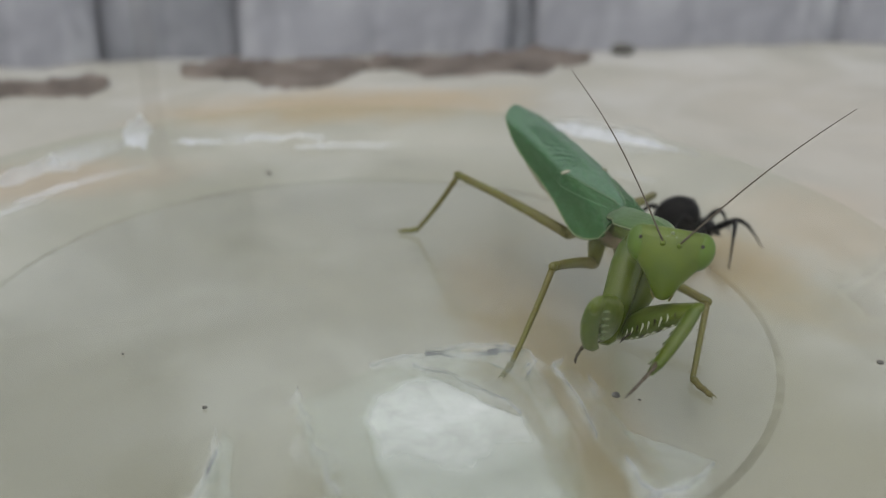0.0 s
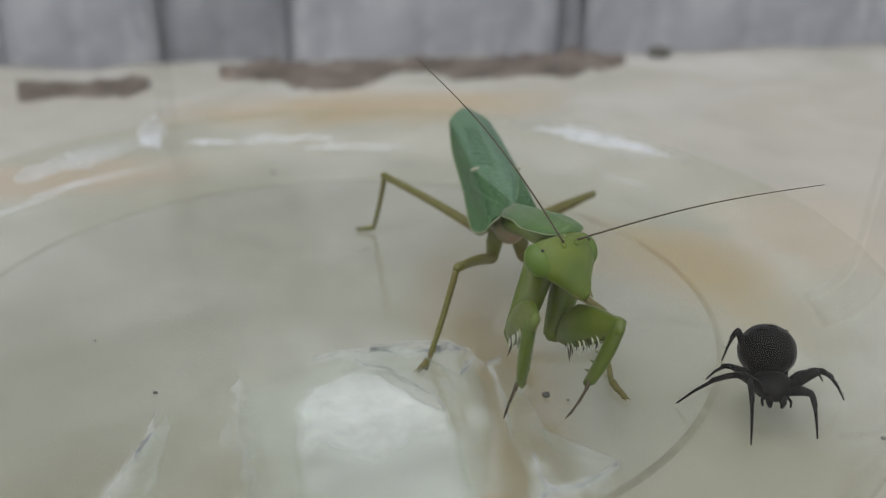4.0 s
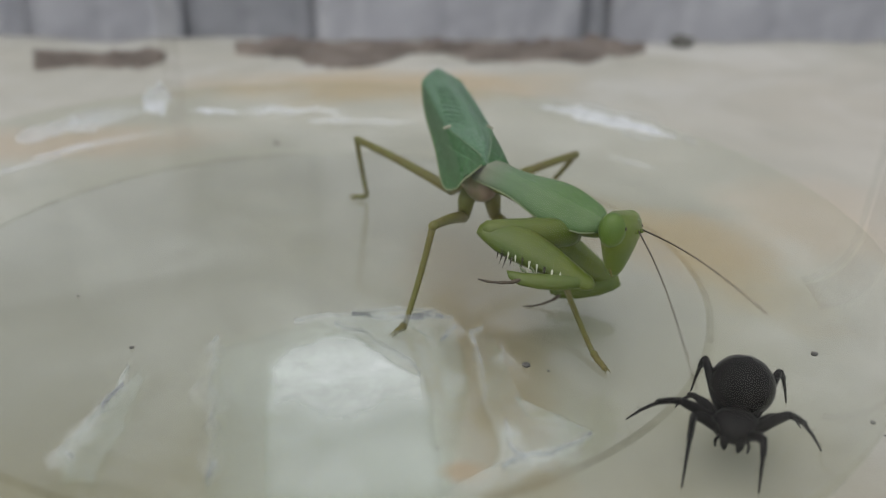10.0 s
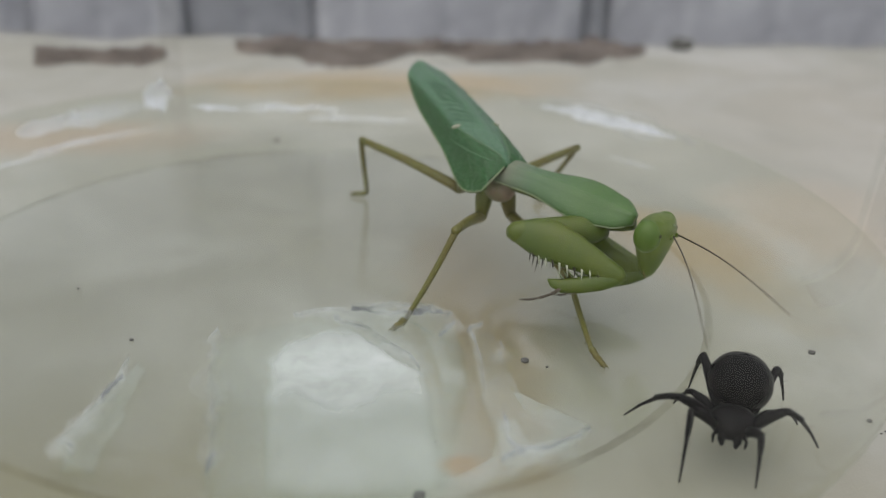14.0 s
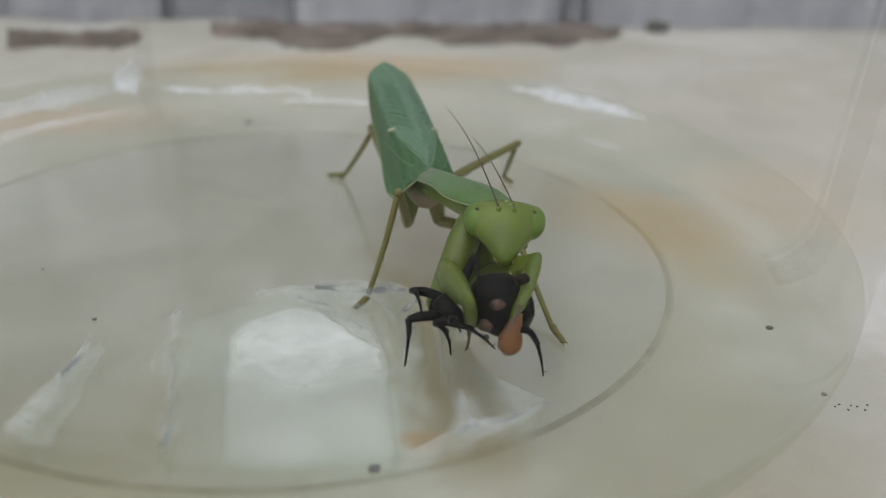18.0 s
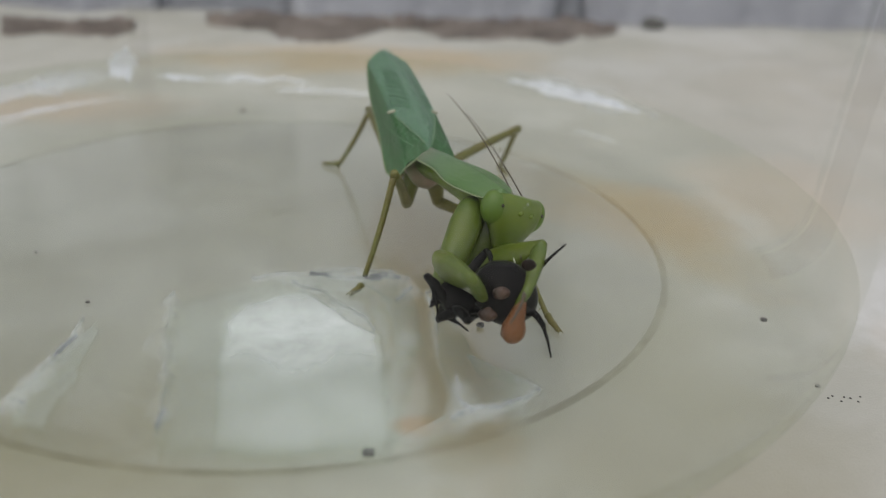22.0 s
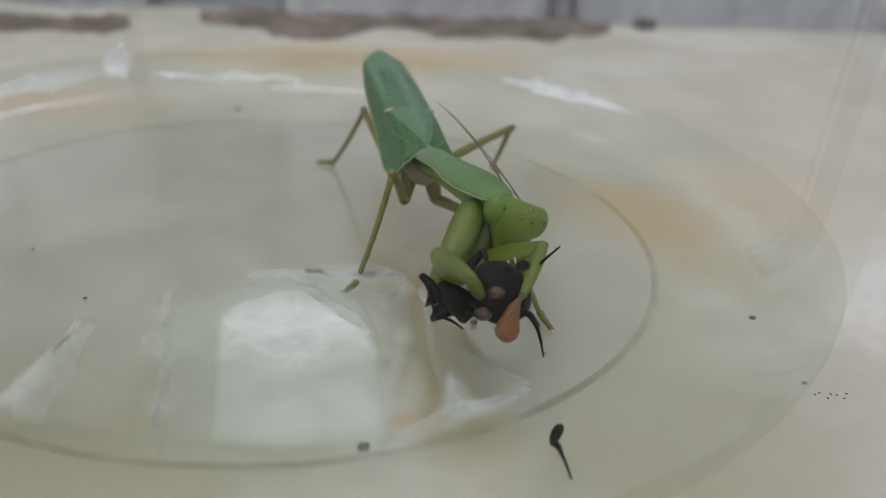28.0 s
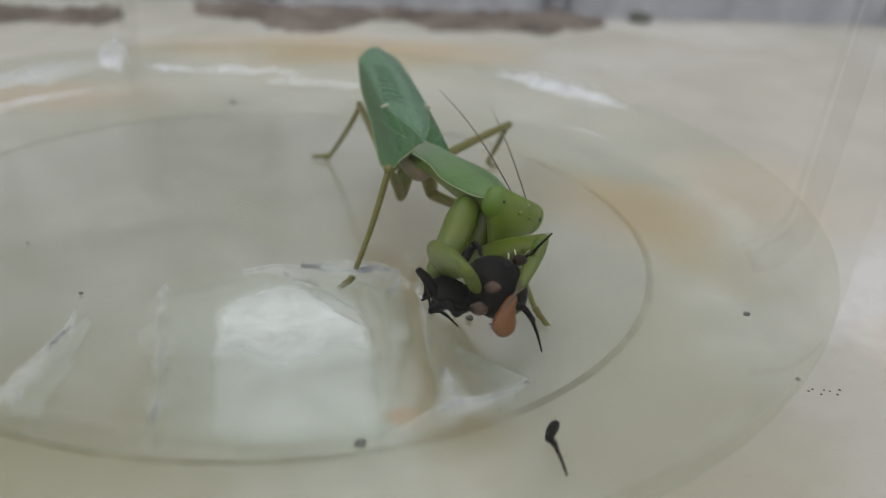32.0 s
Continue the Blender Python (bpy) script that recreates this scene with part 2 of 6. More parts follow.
def wing_material():
    n = Net("leaf_green_wing")
    wave = n.node("ShaderNodeTexWave", Vector=n.coord, Scale=260.0, Distortion=6.0, Detail=3.0)
    wave.inputs["Detail Scale"].default_value = 2.0
    vein = n.ramp(wave.outputs["Fac"], 0.62, 0.95)
    slant = n.node("ShaderNodeMapping", Vector=n.coord)
    slant.inputs["Rotation"].default_value = (0, 0, 0.5)
    slant.inputs["Scale"].default_value = (1.0, 2.6, 1.0)
    cells = n.node("ShaderNodeTexVoronoi", Vector=slant.outputs["Vector"], Scale=420.0)
    cells.feature = "DISTANCE_TO_EDGE"
    net = n.ramp(cells.outputs["Distance"], 0.10, 0.02)
    tone = n.ramp(n.noise(70.0, 4.0), 0.3, 0.7)
    fine = n.ramp(n.noise(1600.0, 5.0), 0.3, 0.7)
    axes = n.node("ShaderNodeSeparateXYZ", Vector=n.coord)
    vein_line = n.math("MINIMUM", n.math("ADD", n.math("MULTIPLY", axes.outputs["Y"], 0.26), 0.0004), 0.0039)
    field = n.ramp(n.math("SUBTRACT", n.math("ABSOLUTE", axes.outputs["X"]), vein_line), -0.0002, 0.0003)
    sheet = n.mix(tone, (0.080, 0.168, 0.096), (0.110, 0.204, 0.124))
    strip = n.mix(tone, (0.018, 0.078, 0.014), (0.030, 0.106, 0.020))
    sheet = n.mix(n.math("MULTIPLY", net, 0.45), sheet, (0.155, 0.275, 0.185))
    col = n.mix(field, sheet, strip)
    col = n.mix(n.math("MULTIPLY", vein, 0.22), col, (0.09, 0.24, 0.11))
    col = n.mix(n.math("MULTIPLY", fine, 0.2), col, (0.03, 0.12, 0.04))
    n.plug(n.shader, "Base Color", col)
    n.plug(n.shader, "Roughness", n.ramp(fine, 0, 1, 0.28, 0.42))
    n.plug(n.shader, "Specular IOR Level", 0.45)
    n.plug(n.shader, "Subsurface Weight", 0.25)
    n.plug(n.shader, "Subsurface Radius", (0.5, 1.0, 0.4))
    n.plug(n.shader, "Subsurface Scale", 0.0008)
    n.bump(n.math("ADD", n.math("ADD", vein, net), n.math("MULTIPLY", fine, 0.5)), 0.4, 0.00014)
    return n.mat


def concrete_material(name, dark, mid, pale):
    """Weathered concrete with pale lime runs down its face."""
    n = Net(name)
    mp = n.node("ShaderNodeMapping", Vector=n.coord)
    mp.inputs["Scale"].default_value = (1.0, 1.0, 0.35)
    cloud = n.ramp(n.noise(34.0, 5.0, 0.6, 0.8), 0.3, 0.7)
    runs = n.ramp(n.noise(60.0, 5.0, 0.6, 0.5, mp.outputs["Vector"]), 0.50, 0.66)
    grain = n.ramp(n.noise(300.0, 5.0), 0.3, 0.7)
    col = n.mix(n.math("MULTIPLY", runs, 0.8), n.mix(cloud, dark, mid), pale)
    n.plug(n.shader, "Base Color", n.mix(n.math("MULTIPLY", grain, 0.25), col, dark))
    n.plug(n.shader, "Roughness", 0.9)
    n.bump(grain, 0.5, 0.002)
    return n.mat


def shield_material():
    n = Net("green_shield")
    tone = n.ramp(n.noise(120.0, 3.0), 0.3, 0.7)
    fine = n.ramp(n.noise(1500.0, 6.0), 0.25, 0.75)
    axes = n.node("ShaderNodeSeparateXYZ", Vector=n.coord)
    rear = n.ramp(n.math("ADD", axes.outputs["Y"], n.math("MULTIPLY", n.noise(300.0), 0.003)), 0.0075, 0.0015, 0.0, 0.6)
    middle = n.ramp(axes.outputs["Y"], 0.016, 0.004, 0.0, 0.75)
    col = n.mix(tone, (0.070, 0.155, 0.032), (0.115, 0.205, 0.060))
    col = n.mix(middle, col, (0.135, 0.215, 0.125))
    col = n.mix(rear, col, (0.27, 0.215, 0.185))
    n.plug(n.shader, "Base Color", n.mix(n.math("MULTIPLY", fine, 0.3), col, (0.030, 0.075, 0.022)))
    n.plug(n.shader, "Roughness", n.ramp(fine, 0, 1, 0.3, 0.46))
    n.plug(n.shader, "Subsurface Weight", 0.25)
    n.plug(n.shader, "Subsurface Radius", (0.8, 1.0, 0.4))
    n.plug(n.shader, "Subsurface Scale", 0.0012)
    n.bump(fine, 0.25, 0.0001)
    return n.mat


STONE = stone_material()
FLOOR_PLASTIC = clear_material("clear_plastic_floor", (0.835, 0.855, 0.79), 0.09, 0.15, 30.0, 0.0003, 1.9)
WALL_PLASTIC = clear_material("clear_plastic_wall", (0.98, 0.985, 0.975), 0.005, 0.03, 22.0, 0.0, 0.4)
RING_PLASTIC = ring_material()
FOOT_PLASTIC = clear_material("clear_plastic_foot", (0.885, 0.90, 0.85), 0.05, 0.16, 30.0, 0.0005, 0.75)
SEAM = clear_material("clear_plastic_seam", (0.965, 0.968, 0.96), 0.05, 0.1, 60.0, 0.0, 0.3)
BAND = clear_material("clear_plastic_band", (0.95, 0.942, 0.935), 0.02, 0.1, 30.0, 0.0, 0.25)
# white diffuse coat standing in for sky reflected in the curved foot
GLARE = clear_material("white_glare", (0.95, 0.96, 0.95), 0.85, 0.2, 24.0, white=(0.90, 0.92, 0.97))
# white veils that paint the highlights along film folds
CREASE = clear_material("crease_highlight", (0.97, 0.975, 0.97), 0.10, 0.3, 110.0, white=(0.90, 0.92, 0.91), edge=0.03)
FOLD = clear_material("fold_highlight", (0.98, 0.985, 0.98), 0.075, 0.25, 150.0, white=(0.88, 0.90, 0.89), edge=0.03)
# weaker coat for the dimmer reflections along the foot
GLARE_FAINT = clear_material("faint_glare", (0.97, 0.975, 0.97), 0.24, 0.25, 22.0, white=(0.90, 0.92, 0.97))
FILM = film_material("clear_film", 0.105, 0.03, (0.80, 0.87, 0.82))
# film whitened in place of the sky it reflects
GLARE_FILM = film_material("glare_film", 0.17, 0.36)
PALE_FILM = film_material("pale_film", 0.085, 0.0)
# whitened film in place of the bright reflections by the ring
RING_GLARE = film_material("ring_glare_film", 0.17, 0.0)
DIRT = surface("brown_dirt", (0.19, 0.15, 0.13), (0.48, 0.395, 0.34), 70.0, 0.95, 0.9, 0.004)
GREY = concrete_material("grey_concrete", (0.43, 0.43, 0.47), (0.66, 0.66, 0.70), (0.82, 0.82, 0.84))
GREY_DARK = concrete_material("dark_grey_concrete", (0.33, 0.335, 0.36), (0.48, 0.485, 0.52), (0.60, 0.60, 0.63))
EARTH = surface("grey_ground", (0.20, 0.19, 0.19), (0.32, 0.31, 0.31), 6.0, 0.95, 0.8, 0.01, 90.0)
WING = wing_material()
SHIELD = shield_material()
HEAD_GREEN = surface("yellow_green_head", (0.085, 0.135, 0.008), (0.150, 0.205, 0.014), 220.0, 0.36, 0.2, 0.0001, 1500.0, subsurface=0.3)
EYE_GREEN = surface("bright_green_eye", (0.075, 0.145, 0.010), (0.120, 0.200, 0.014), 300.0, 0.36, 0.1, 0.00005, 2500.0, subsurface=0.2)
ARM = surface("olive_green_foreleg", (0.062, 0.110, 0.009), (0.125, 0.152, 0.009), 110.0, 0.36, 0.25, 0.0001, 1400.0, subsurface=0.25)
LEG = surface("green_brown_leg", (0.150, 0.118, 0.028), (0.142, 0.158, 0.027), 150.0, 0.45, 0.3, 0.0001, 1600.0, subsurface=0.15)
BELLY = surface("pinkish_brown_underside", (0.30, 0.20, 0.145), (0.17, 0.19, 0.075), 300.0, 0.5, 0.35, 0.00015, 1500.0)
PALE = surface("pale_margin", (0.50, 0.46, 0.36), (0.42, 0.44, 0.28), 300.0, 0.5, 0.1, 0.0001)
VEIN = surface("light_green_vein", (0.085, 0.20, 0.085), (0.11, 0.24, 0.10), 300.0, 0.4, 0.1, 0.0001)
DARK_VEIN = surface("dark_green_vein", (0.022, 0.075, 0.036), (0.032, 0.095, 0.048), 300.0, 0.5, 0.1, 0.0001)
MARGIN = surface("pale_green_margin", (0.26, 0.30, 0.17), (0.20, 0.26, 0.12), 300.0, 0.5, 0.1, 0.0001)
PALE_VEIN = surface("pale_green_vein", (0.15, 0.25, 0.15), (0.19, 0.28, 0.16), 300.0, 0.45, 0.1, 0.0001)
SPINE_PALE = surface("pale_spine", (0.62, 0.62, 0.50), (0.5, 0.52, 0.38), 500.0, 0.45, 0.05, 0.0001)
SPINE_DARK = surface("dark_spine", (0.02, 0.018, 0.012), (0.05, 0.04, 0.02), 500.0, 0.4, 0.05, 0.0001)
FEELER = surface("brown_feeler", (0.06, 0.045, 0.028), (0.10, 0.075, 0.04), 300.0, 0.55, 0.1, 0.0001)
JAW = surface("dark_jaw", (0.05, 0.03, 0.02), (0.12, 0.09, 0.04), 300.0, 0.4, 0.1, 0.0001)
SPIDER = surface("black_spider_skin", (0.003, 0.0027, 0.0027), (0.007, 0.006, 0.0058), 300.0, 0.5, 0.4, 0.0001, 600.0, spec=0.12)
SPIDER_ABDOMEN = surface("velvet_black_abdomen", (0.003, 0.0027, 0.0027), (0.008, 0.007, 0.0066), 150.0, 0.30, 0.05, 0.00004, 260.0, spec=0.07)
FLESH = surface("orange_brown_flesh", (0.165, 0.060, 0.016), (0.23, 0.095, 0.030), 250.0, 0.3, 0.25, 0.0002, 1200.0, subsurface=0.25)
BONE = surface("tan_flesh", (0.105, 0.052, 0.028), (0.024, 0.015, 0.011), 330.0, 0.4, 0.3, 0.0002, 1200.0, subsurface=0.2)
TORN_SKIN = surface("dark_torn_skin", (0.010, 0.007, 0.006), (0.026, 0.016, 0.012), 400.0, 0.4, 0.5, 0.0002, 1100.0, spec=0.1)
GRIT = surface("dark_grit", (0.08, 0.078, 0.07), (0.20, 0.19, 0.17), 500.0, 0.9, 0.6, 0.0003)


# ---- mesh helpers ----
def finish(bm, name, material, smooth=True):
    bmesh.ops.recalc_face_normals(bm, faces=bm.faces)
    me = bpy.data.meshes.new(name)
    bm.to_mesh(me)
    bm.free()
    if smooth:
        me.polygons.foreach_set("use_smooth", [True] * len(me.polygons))
    me.materials.append(material)
    return me


def part(name, bm, material, parent=None, label="", smooth=True):
    ob = new(name, finish(bm, name, material, smooth))
    if parent is not None:
        ob.parent = parent
    if label:
        ob["label"] = label
    return ob


def loft(bm, rings, cap=True):
    rows = [[bm.verts.new(p) for p in ring] for ring in rings]
    for a, b in zip(rows, rows[1:]):
        for i in range(len(a)):
            j = (i + 1) % len(a)
            bm.faces.new((a[i], a[j], b[j], b[i]))
    if cap:
        bm.faces.new(rows[0][::-1])
        bm.faces.new(rows[-1])
    return bm


def tube(bm, points, radii, sides=10, flat=1.0):
    """A tube along points; flat squeezes it sideways."""
    pts = [Vector(p) for p in points]
    rings = []
    side = None
    for i, p in enumerate(pts):
        way = (pts[min(i + 1, len(pts) - 1)] - pts[max(i - 1, 0)]).normalized()
        if side is None:
            ref = Vector((1, 0, 0)) if abs(way.x) < 0.9 else Vector((0, 0, 1))
            side = (ref - way * ref.dot(way)).normalized()
        else:
            side = (side - way * side.dot(way)).normalized()
        up = side.cross(way)
        r = max(radii[i], 1e-6)
        rings.append([p + side * (r * flat * math.cos(a)) + up * (r * math.sin(a)) for a in (2 * math.pi * k / sides for k in range(sides))])
    return loft(bm, rings)


def ball(bm, centre, radii, seg=20, rows=14, squash=None):
    m = Matrix.LocRotScale(centre, squash, radii)
    bmesh.ops.create_uvsphere(bm, u_segments=seg, v_segments=rows, radius=1.0, matrix=m)
    return bm


def smoothstep(x):
    x = min(1.0, max(0.0, x))
    return x * x * (3 - 2 * x)


def lathe(bm, profile, seg=160, z=0.0):
    rows = [[bm.verts.new((r * math.cos(a), r * math.sin(a), h + z)) for a in (2 * math.pi * k / seg for k in range(seg))] for r, h in profile]
    for a, b in zip(rows, rows[1:]):
        for i in range(seg):
            j = (i + 1) % seg
            bm.faces.new((a[i], a[j], b[j], b[i]))
    return rows


# ---- setting ----
def build_ground():
    bm = bmesh.new()
    size = 400.0
    bmesh.ops.create_grid(bm, x_segments=8, y_segments=8, size=size, matrix=Matrix.Translation((0, 0, -0.06)))
    ob = part("ground", bm, EARTH, smooth=False)
    tagged(ob, "grey rough ground under the stone slab and blocks", "ground", kind="structure")


def build_slab():
    """The cream stone slab with a chipped far edge."""
    bm = bmesh.new()
    nx, ny = 150, 40
    xs = [-0.9 + 1.8 * i / nx for i in range(nx + 1)]
    top = []
    for x in xs:
        rag = 0.010 * noise.noise((x * 22, 3.1, 0)) + 0.005 * noise.noise((x * 70, 7.7, 0))
        y1 = 0.232 + rag + 0.10 * x
        col = []
        for j in range(ny + 1):
            v = j / ny
            y = -0.75 + (y1 + 0.75) * v
            z = -0.0042 + 0.0006 * noise.noise((x * 9, y * 9, 0))
            if j == ny:
                z -= 0.003
            col.append(bm.verts.new((x, y, z)))
        top.append(col)
    low = [bm.verts.new((x, c[-1].co.y + 0.004 * noise.noise((x * 50, 0, 4)), -0.0601)) for x, c in zip(xs, top)]
    for a, b, la, lb in zip(top, top[1:], low, low[1:]):
        for j in range(ny):
            bm.faces.new((a[j], b[j], b[j + 1], a[j + 1]))
        bm.faces.new((a[-1], b[-1], lb, la))
    ob = part("floor", bm, STONE, smooth=True)
    tagged(ob, "cream stained stone slab with a chipped dirty far edge", "stone slab", kind="structure")
    return ob


def dirt_ridge(x0, x1, y0, y1, width, seed, label):
    """A low crumbly ridge of dirt lying along the slab."""
    bm = bmesh.new()
    n, m = 160, 14
    rows = []
    for i in range(n + 1):
        u = i / n
        x, y = x0 + (x1 - x0) * u, y0 + (y1 - y0) * u + 0.003 * noise.noise((u * 5, seed, 1.0))
        ends = min(1, 9 * u + 0.1, 9 * (1 - u) + 0.1)
        row = []
        for j in range(m + 1):
            v = j / m * 2 - 1
            side = 3 if v > 0 else 9
            edge = 0.75 + 1.1 * noise.noise((x * 34, side, seed)) + 0.5 * noise.noise((x * 95, side, seed + 2)) + 0.22 * noise.noise((x * 310, v * 2, seed))
            h = (1 - v * v) * 0.0042 * (0.6 + 0.8 * abs(noise.noise((x * 220, v * 4, seed + 5))))
            row.append(bm.verts.new((x, y + v * width * max(0.12, edge) * ends, -0.0046 + h)))
        rows.append(row)
    for a, b in zip(rows, rows[1:]):
        for j in range(m):
            bm.faces.new((a[j], b[j], b[j + 1], a[j + 1]))
    ob = part("dirt", bm, DIRT)
    tagged(ob, label, "dirt", kind="stuff")


def build_blocks():
    """Upright grey concrete blocks of a low wall behind the slab's edge."""
    seams = (-0.80, -0.62, -0.46, -0.30, -0.196, -0.118, -0.051, 0.088, 0.102, 0.270, 0.42, 0.60, 0.80)
    dark = (5, 7)
    for k, (x0, x1) in enumerate(zip(seams, seams[1:])):
        w = x1 - x0
        bm = bmesh.new()
        nx, nz = max(2, int(w / 0.012)), 14
        for face in (0, 1):
            grid = []
            for i in range(nx + 1):
                col = []
                for q in range(nz + 1):
                    u, v = i / nx, q / nz
                    edge = min(u, 1 - u) * w
                    sink = 0.006 * math.exp(-(edge / 0.003) ** 2) + 0.003 * noise.noise((u * w * 40 + k * 9, v * 7, k))
                    col.append(bm.verts.new(((u - 0.5) * (w - 0.002), (sink if face == 0 else 0.12), v * (0.256 if k in (5, 6, 7) else 0.46))))
                grid.append(col)
            for c, d in zip(grid, grid[1:]):
                for q in range(nz):
                    bm.faces.new((c[q], d[q], d[q + 1], c[q + 1]))
            if face == 0:
                front = grid
        for c in range(nx):
            bm.faces.new((front[c][nz], front[c + 1][nz], grid[c + 1][nz], grid[c][nz]))
        for q in range(nz):
            bm.faces.new((front[0][q], front[0][q + 1], grid[0][q + 1], grid[0][q]))
            bm.faces.new((front[nx][q], front[nx][q + 1], grid[nx][q + 1], grid[nx][q]))
        ob = part("concrete_block", bm, GREY_DARK if k in dark else GREY)
        ob.location = ((x0 + x1) / 2, 0.335 + (0.006 if k in dark else 0.0) + 0.03 * (x0 + x1) / 2, -0.06)
        tagged(ob, "dark grey weathered concrete block of a low wall" if k in dark else "light grey weathered concrete block of a low wall", "concrete block", "blocks behind the slab")


def build_tub():
    """A round clear plastic tub: flat floor with a moulded ring, curved foot, flaring wall and rolled rim."""
    tub = tagged(new("plastic_tub"), "round clear scuffed plastic tub on a stone slab", "tub")
    tub.location = (0, 0, 0)
    bm = bmesh.new()
    prof = [(0.0001, -0.0002)] + [(r / 1000, -0.0002) for r in (4, 10, 20, 30, 40, 48, 55, 60, 64.2)]
    lathe(bm, prof)
    part("base_disc", bm, FLOOR_PLASTIC, tub, "clear glossy scuffed plastic floor")
    bm = bmesh.new()
    lathe(bm, [(0.0642, -0.0002), (0.0645, -0.0001), (0.0648, -0.00005), (0.0651, -0.0001), (0.0653, -0.0003), (0.0654, -0.0003)])
    part("moulded_ring", bm, RING_PLASTIC, tub, "thin grey moulded ring line")
    bm = bmesh.new()
    prof = [(0.0654, -0.0003), (0.070, -0.0002), (0.076, 0.0), (0.081, 0.0003)]
    for k in range(1, 11):
        a = radians(9 * k)
        prof.append((0.081 + 0.0100 * math.sin(a), 0.0003 + 0.0100 * (1 - math.cos(a))))
    lathe(bm, prof)
    part("curved_foot", bm, FOOT_PLASTIC, tub, "clear curved foot between floor and wall")
    bm = bmesh.new()
    prof = [(0.0910, 0.0103)] + [(0.0910 + 0.0075 * (k / 10), 0.0103 + 0.100 * k / 10) for k in range(1, 11)]
    lathe(bm, prof)
    part("wall", bm, WALL_PLASTIC, tub, "clear thin flaring wall")
    bm = bmesh.new()
    prof = [(0.0985 + 0.0018 * math.cos(a), 0.1115 + 0.0018 * math.sin(a)) for a in (2 * math.pi * k / 10 for k in range(11))]
    lathe(bm, prof)
    part("rim", bm, WALL_PLASTIC, tub, "clear rolled rim")
    for a0, a1, mat in ((-0.6, 0.9, SEAM), (-7.5, -1.2, BAND), (119.4, 122.4, BAND), (-31.0, -29.6, SEAM)):
        bm = bmesh.new()
        rows = []
        for k in range(31):
            bow = radians(90 * max(0.12, min(1.0, k / 10)))
            z = 0.0006 + 0.0100 * (1 - math.cos(bow)) + 0.098 * max(0.0, (k - 10) / 20)
            r = 0.0804 + 0.0100 * math.sin(bow) + 0.0075 * max(0.0, (z - 0.0106) / 0.1)
            rows.append([bm.verts.new((r * math.cos(radians(a0 + (a1 - a0) * q / 4)), r * math.sin(radians(a0 + (a1 - a0) * q / 4)), z)) for q in range(5)])
        for c, d in zip(rows, rows[1:]):
            for q in range(4):
                bm.faces.new((c[q], c[q + 1], d[q + 1], d[q]))
        part("mould_seam", bm, mat, tub, "upright moulded seam in the clear wall")
    # sky reflections painted as white streaks: angles, heights, width, coat
    glare_streaks = ((61, 37.5, 0.0084, 0.0088, 0.0030, GLARE), (66, 34, 0.0090, 0.0090, 0.0060, GLARE_FAINT), (121.5, 126, 0.0092, 0.0082, 0.0075, GLARE), (123, 146, 0.0072, 0.0056, 0.0048, GLARE_FAINT),
              (126, 138, 0.0068, 0.0062, 0.0030, GLARE_FAINT), (119, 111, 0.0054, 0.0040, 0.0014, GLARE), (117, 94, 0.0044, 0.0034, 0.0018, GLARE_FAINT), (100, 82, 0.0016, 0.0016, 0.0014, GLARE_FAINT),
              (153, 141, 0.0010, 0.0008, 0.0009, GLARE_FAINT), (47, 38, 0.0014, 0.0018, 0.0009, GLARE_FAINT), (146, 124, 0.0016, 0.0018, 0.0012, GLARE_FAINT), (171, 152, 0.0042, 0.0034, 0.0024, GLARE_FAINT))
    for a0, a1, h0, h1, wide, coat in glare_streaks:
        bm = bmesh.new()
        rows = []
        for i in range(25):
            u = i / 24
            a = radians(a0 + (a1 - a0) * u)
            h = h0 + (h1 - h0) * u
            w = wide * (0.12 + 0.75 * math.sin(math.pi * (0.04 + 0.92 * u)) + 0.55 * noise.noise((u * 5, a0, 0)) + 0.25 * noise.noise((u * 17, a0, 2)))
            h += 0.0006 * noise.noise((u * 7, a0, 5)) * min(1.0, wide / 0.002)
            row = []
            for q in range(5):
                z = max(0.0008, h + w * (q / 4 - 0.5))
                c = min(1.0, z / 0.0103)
                r = (0.0797 if coat is GLARE else 0.0801) + 0.0100 * math.sqrt(max(0.0, 1 - (1 - c) ** 2))
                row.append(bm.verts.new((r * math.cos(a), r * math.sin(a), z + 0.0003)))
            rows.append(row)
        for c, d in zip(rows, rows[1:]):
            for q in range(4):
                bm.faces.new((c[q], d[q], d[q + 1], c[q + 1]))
        part("white_veil", bm, coat, tub, "white streak on the curved foot, sky reflection put into its colour")
    for ob in tub.children:
        ob.visible_shadow = False
    return tub


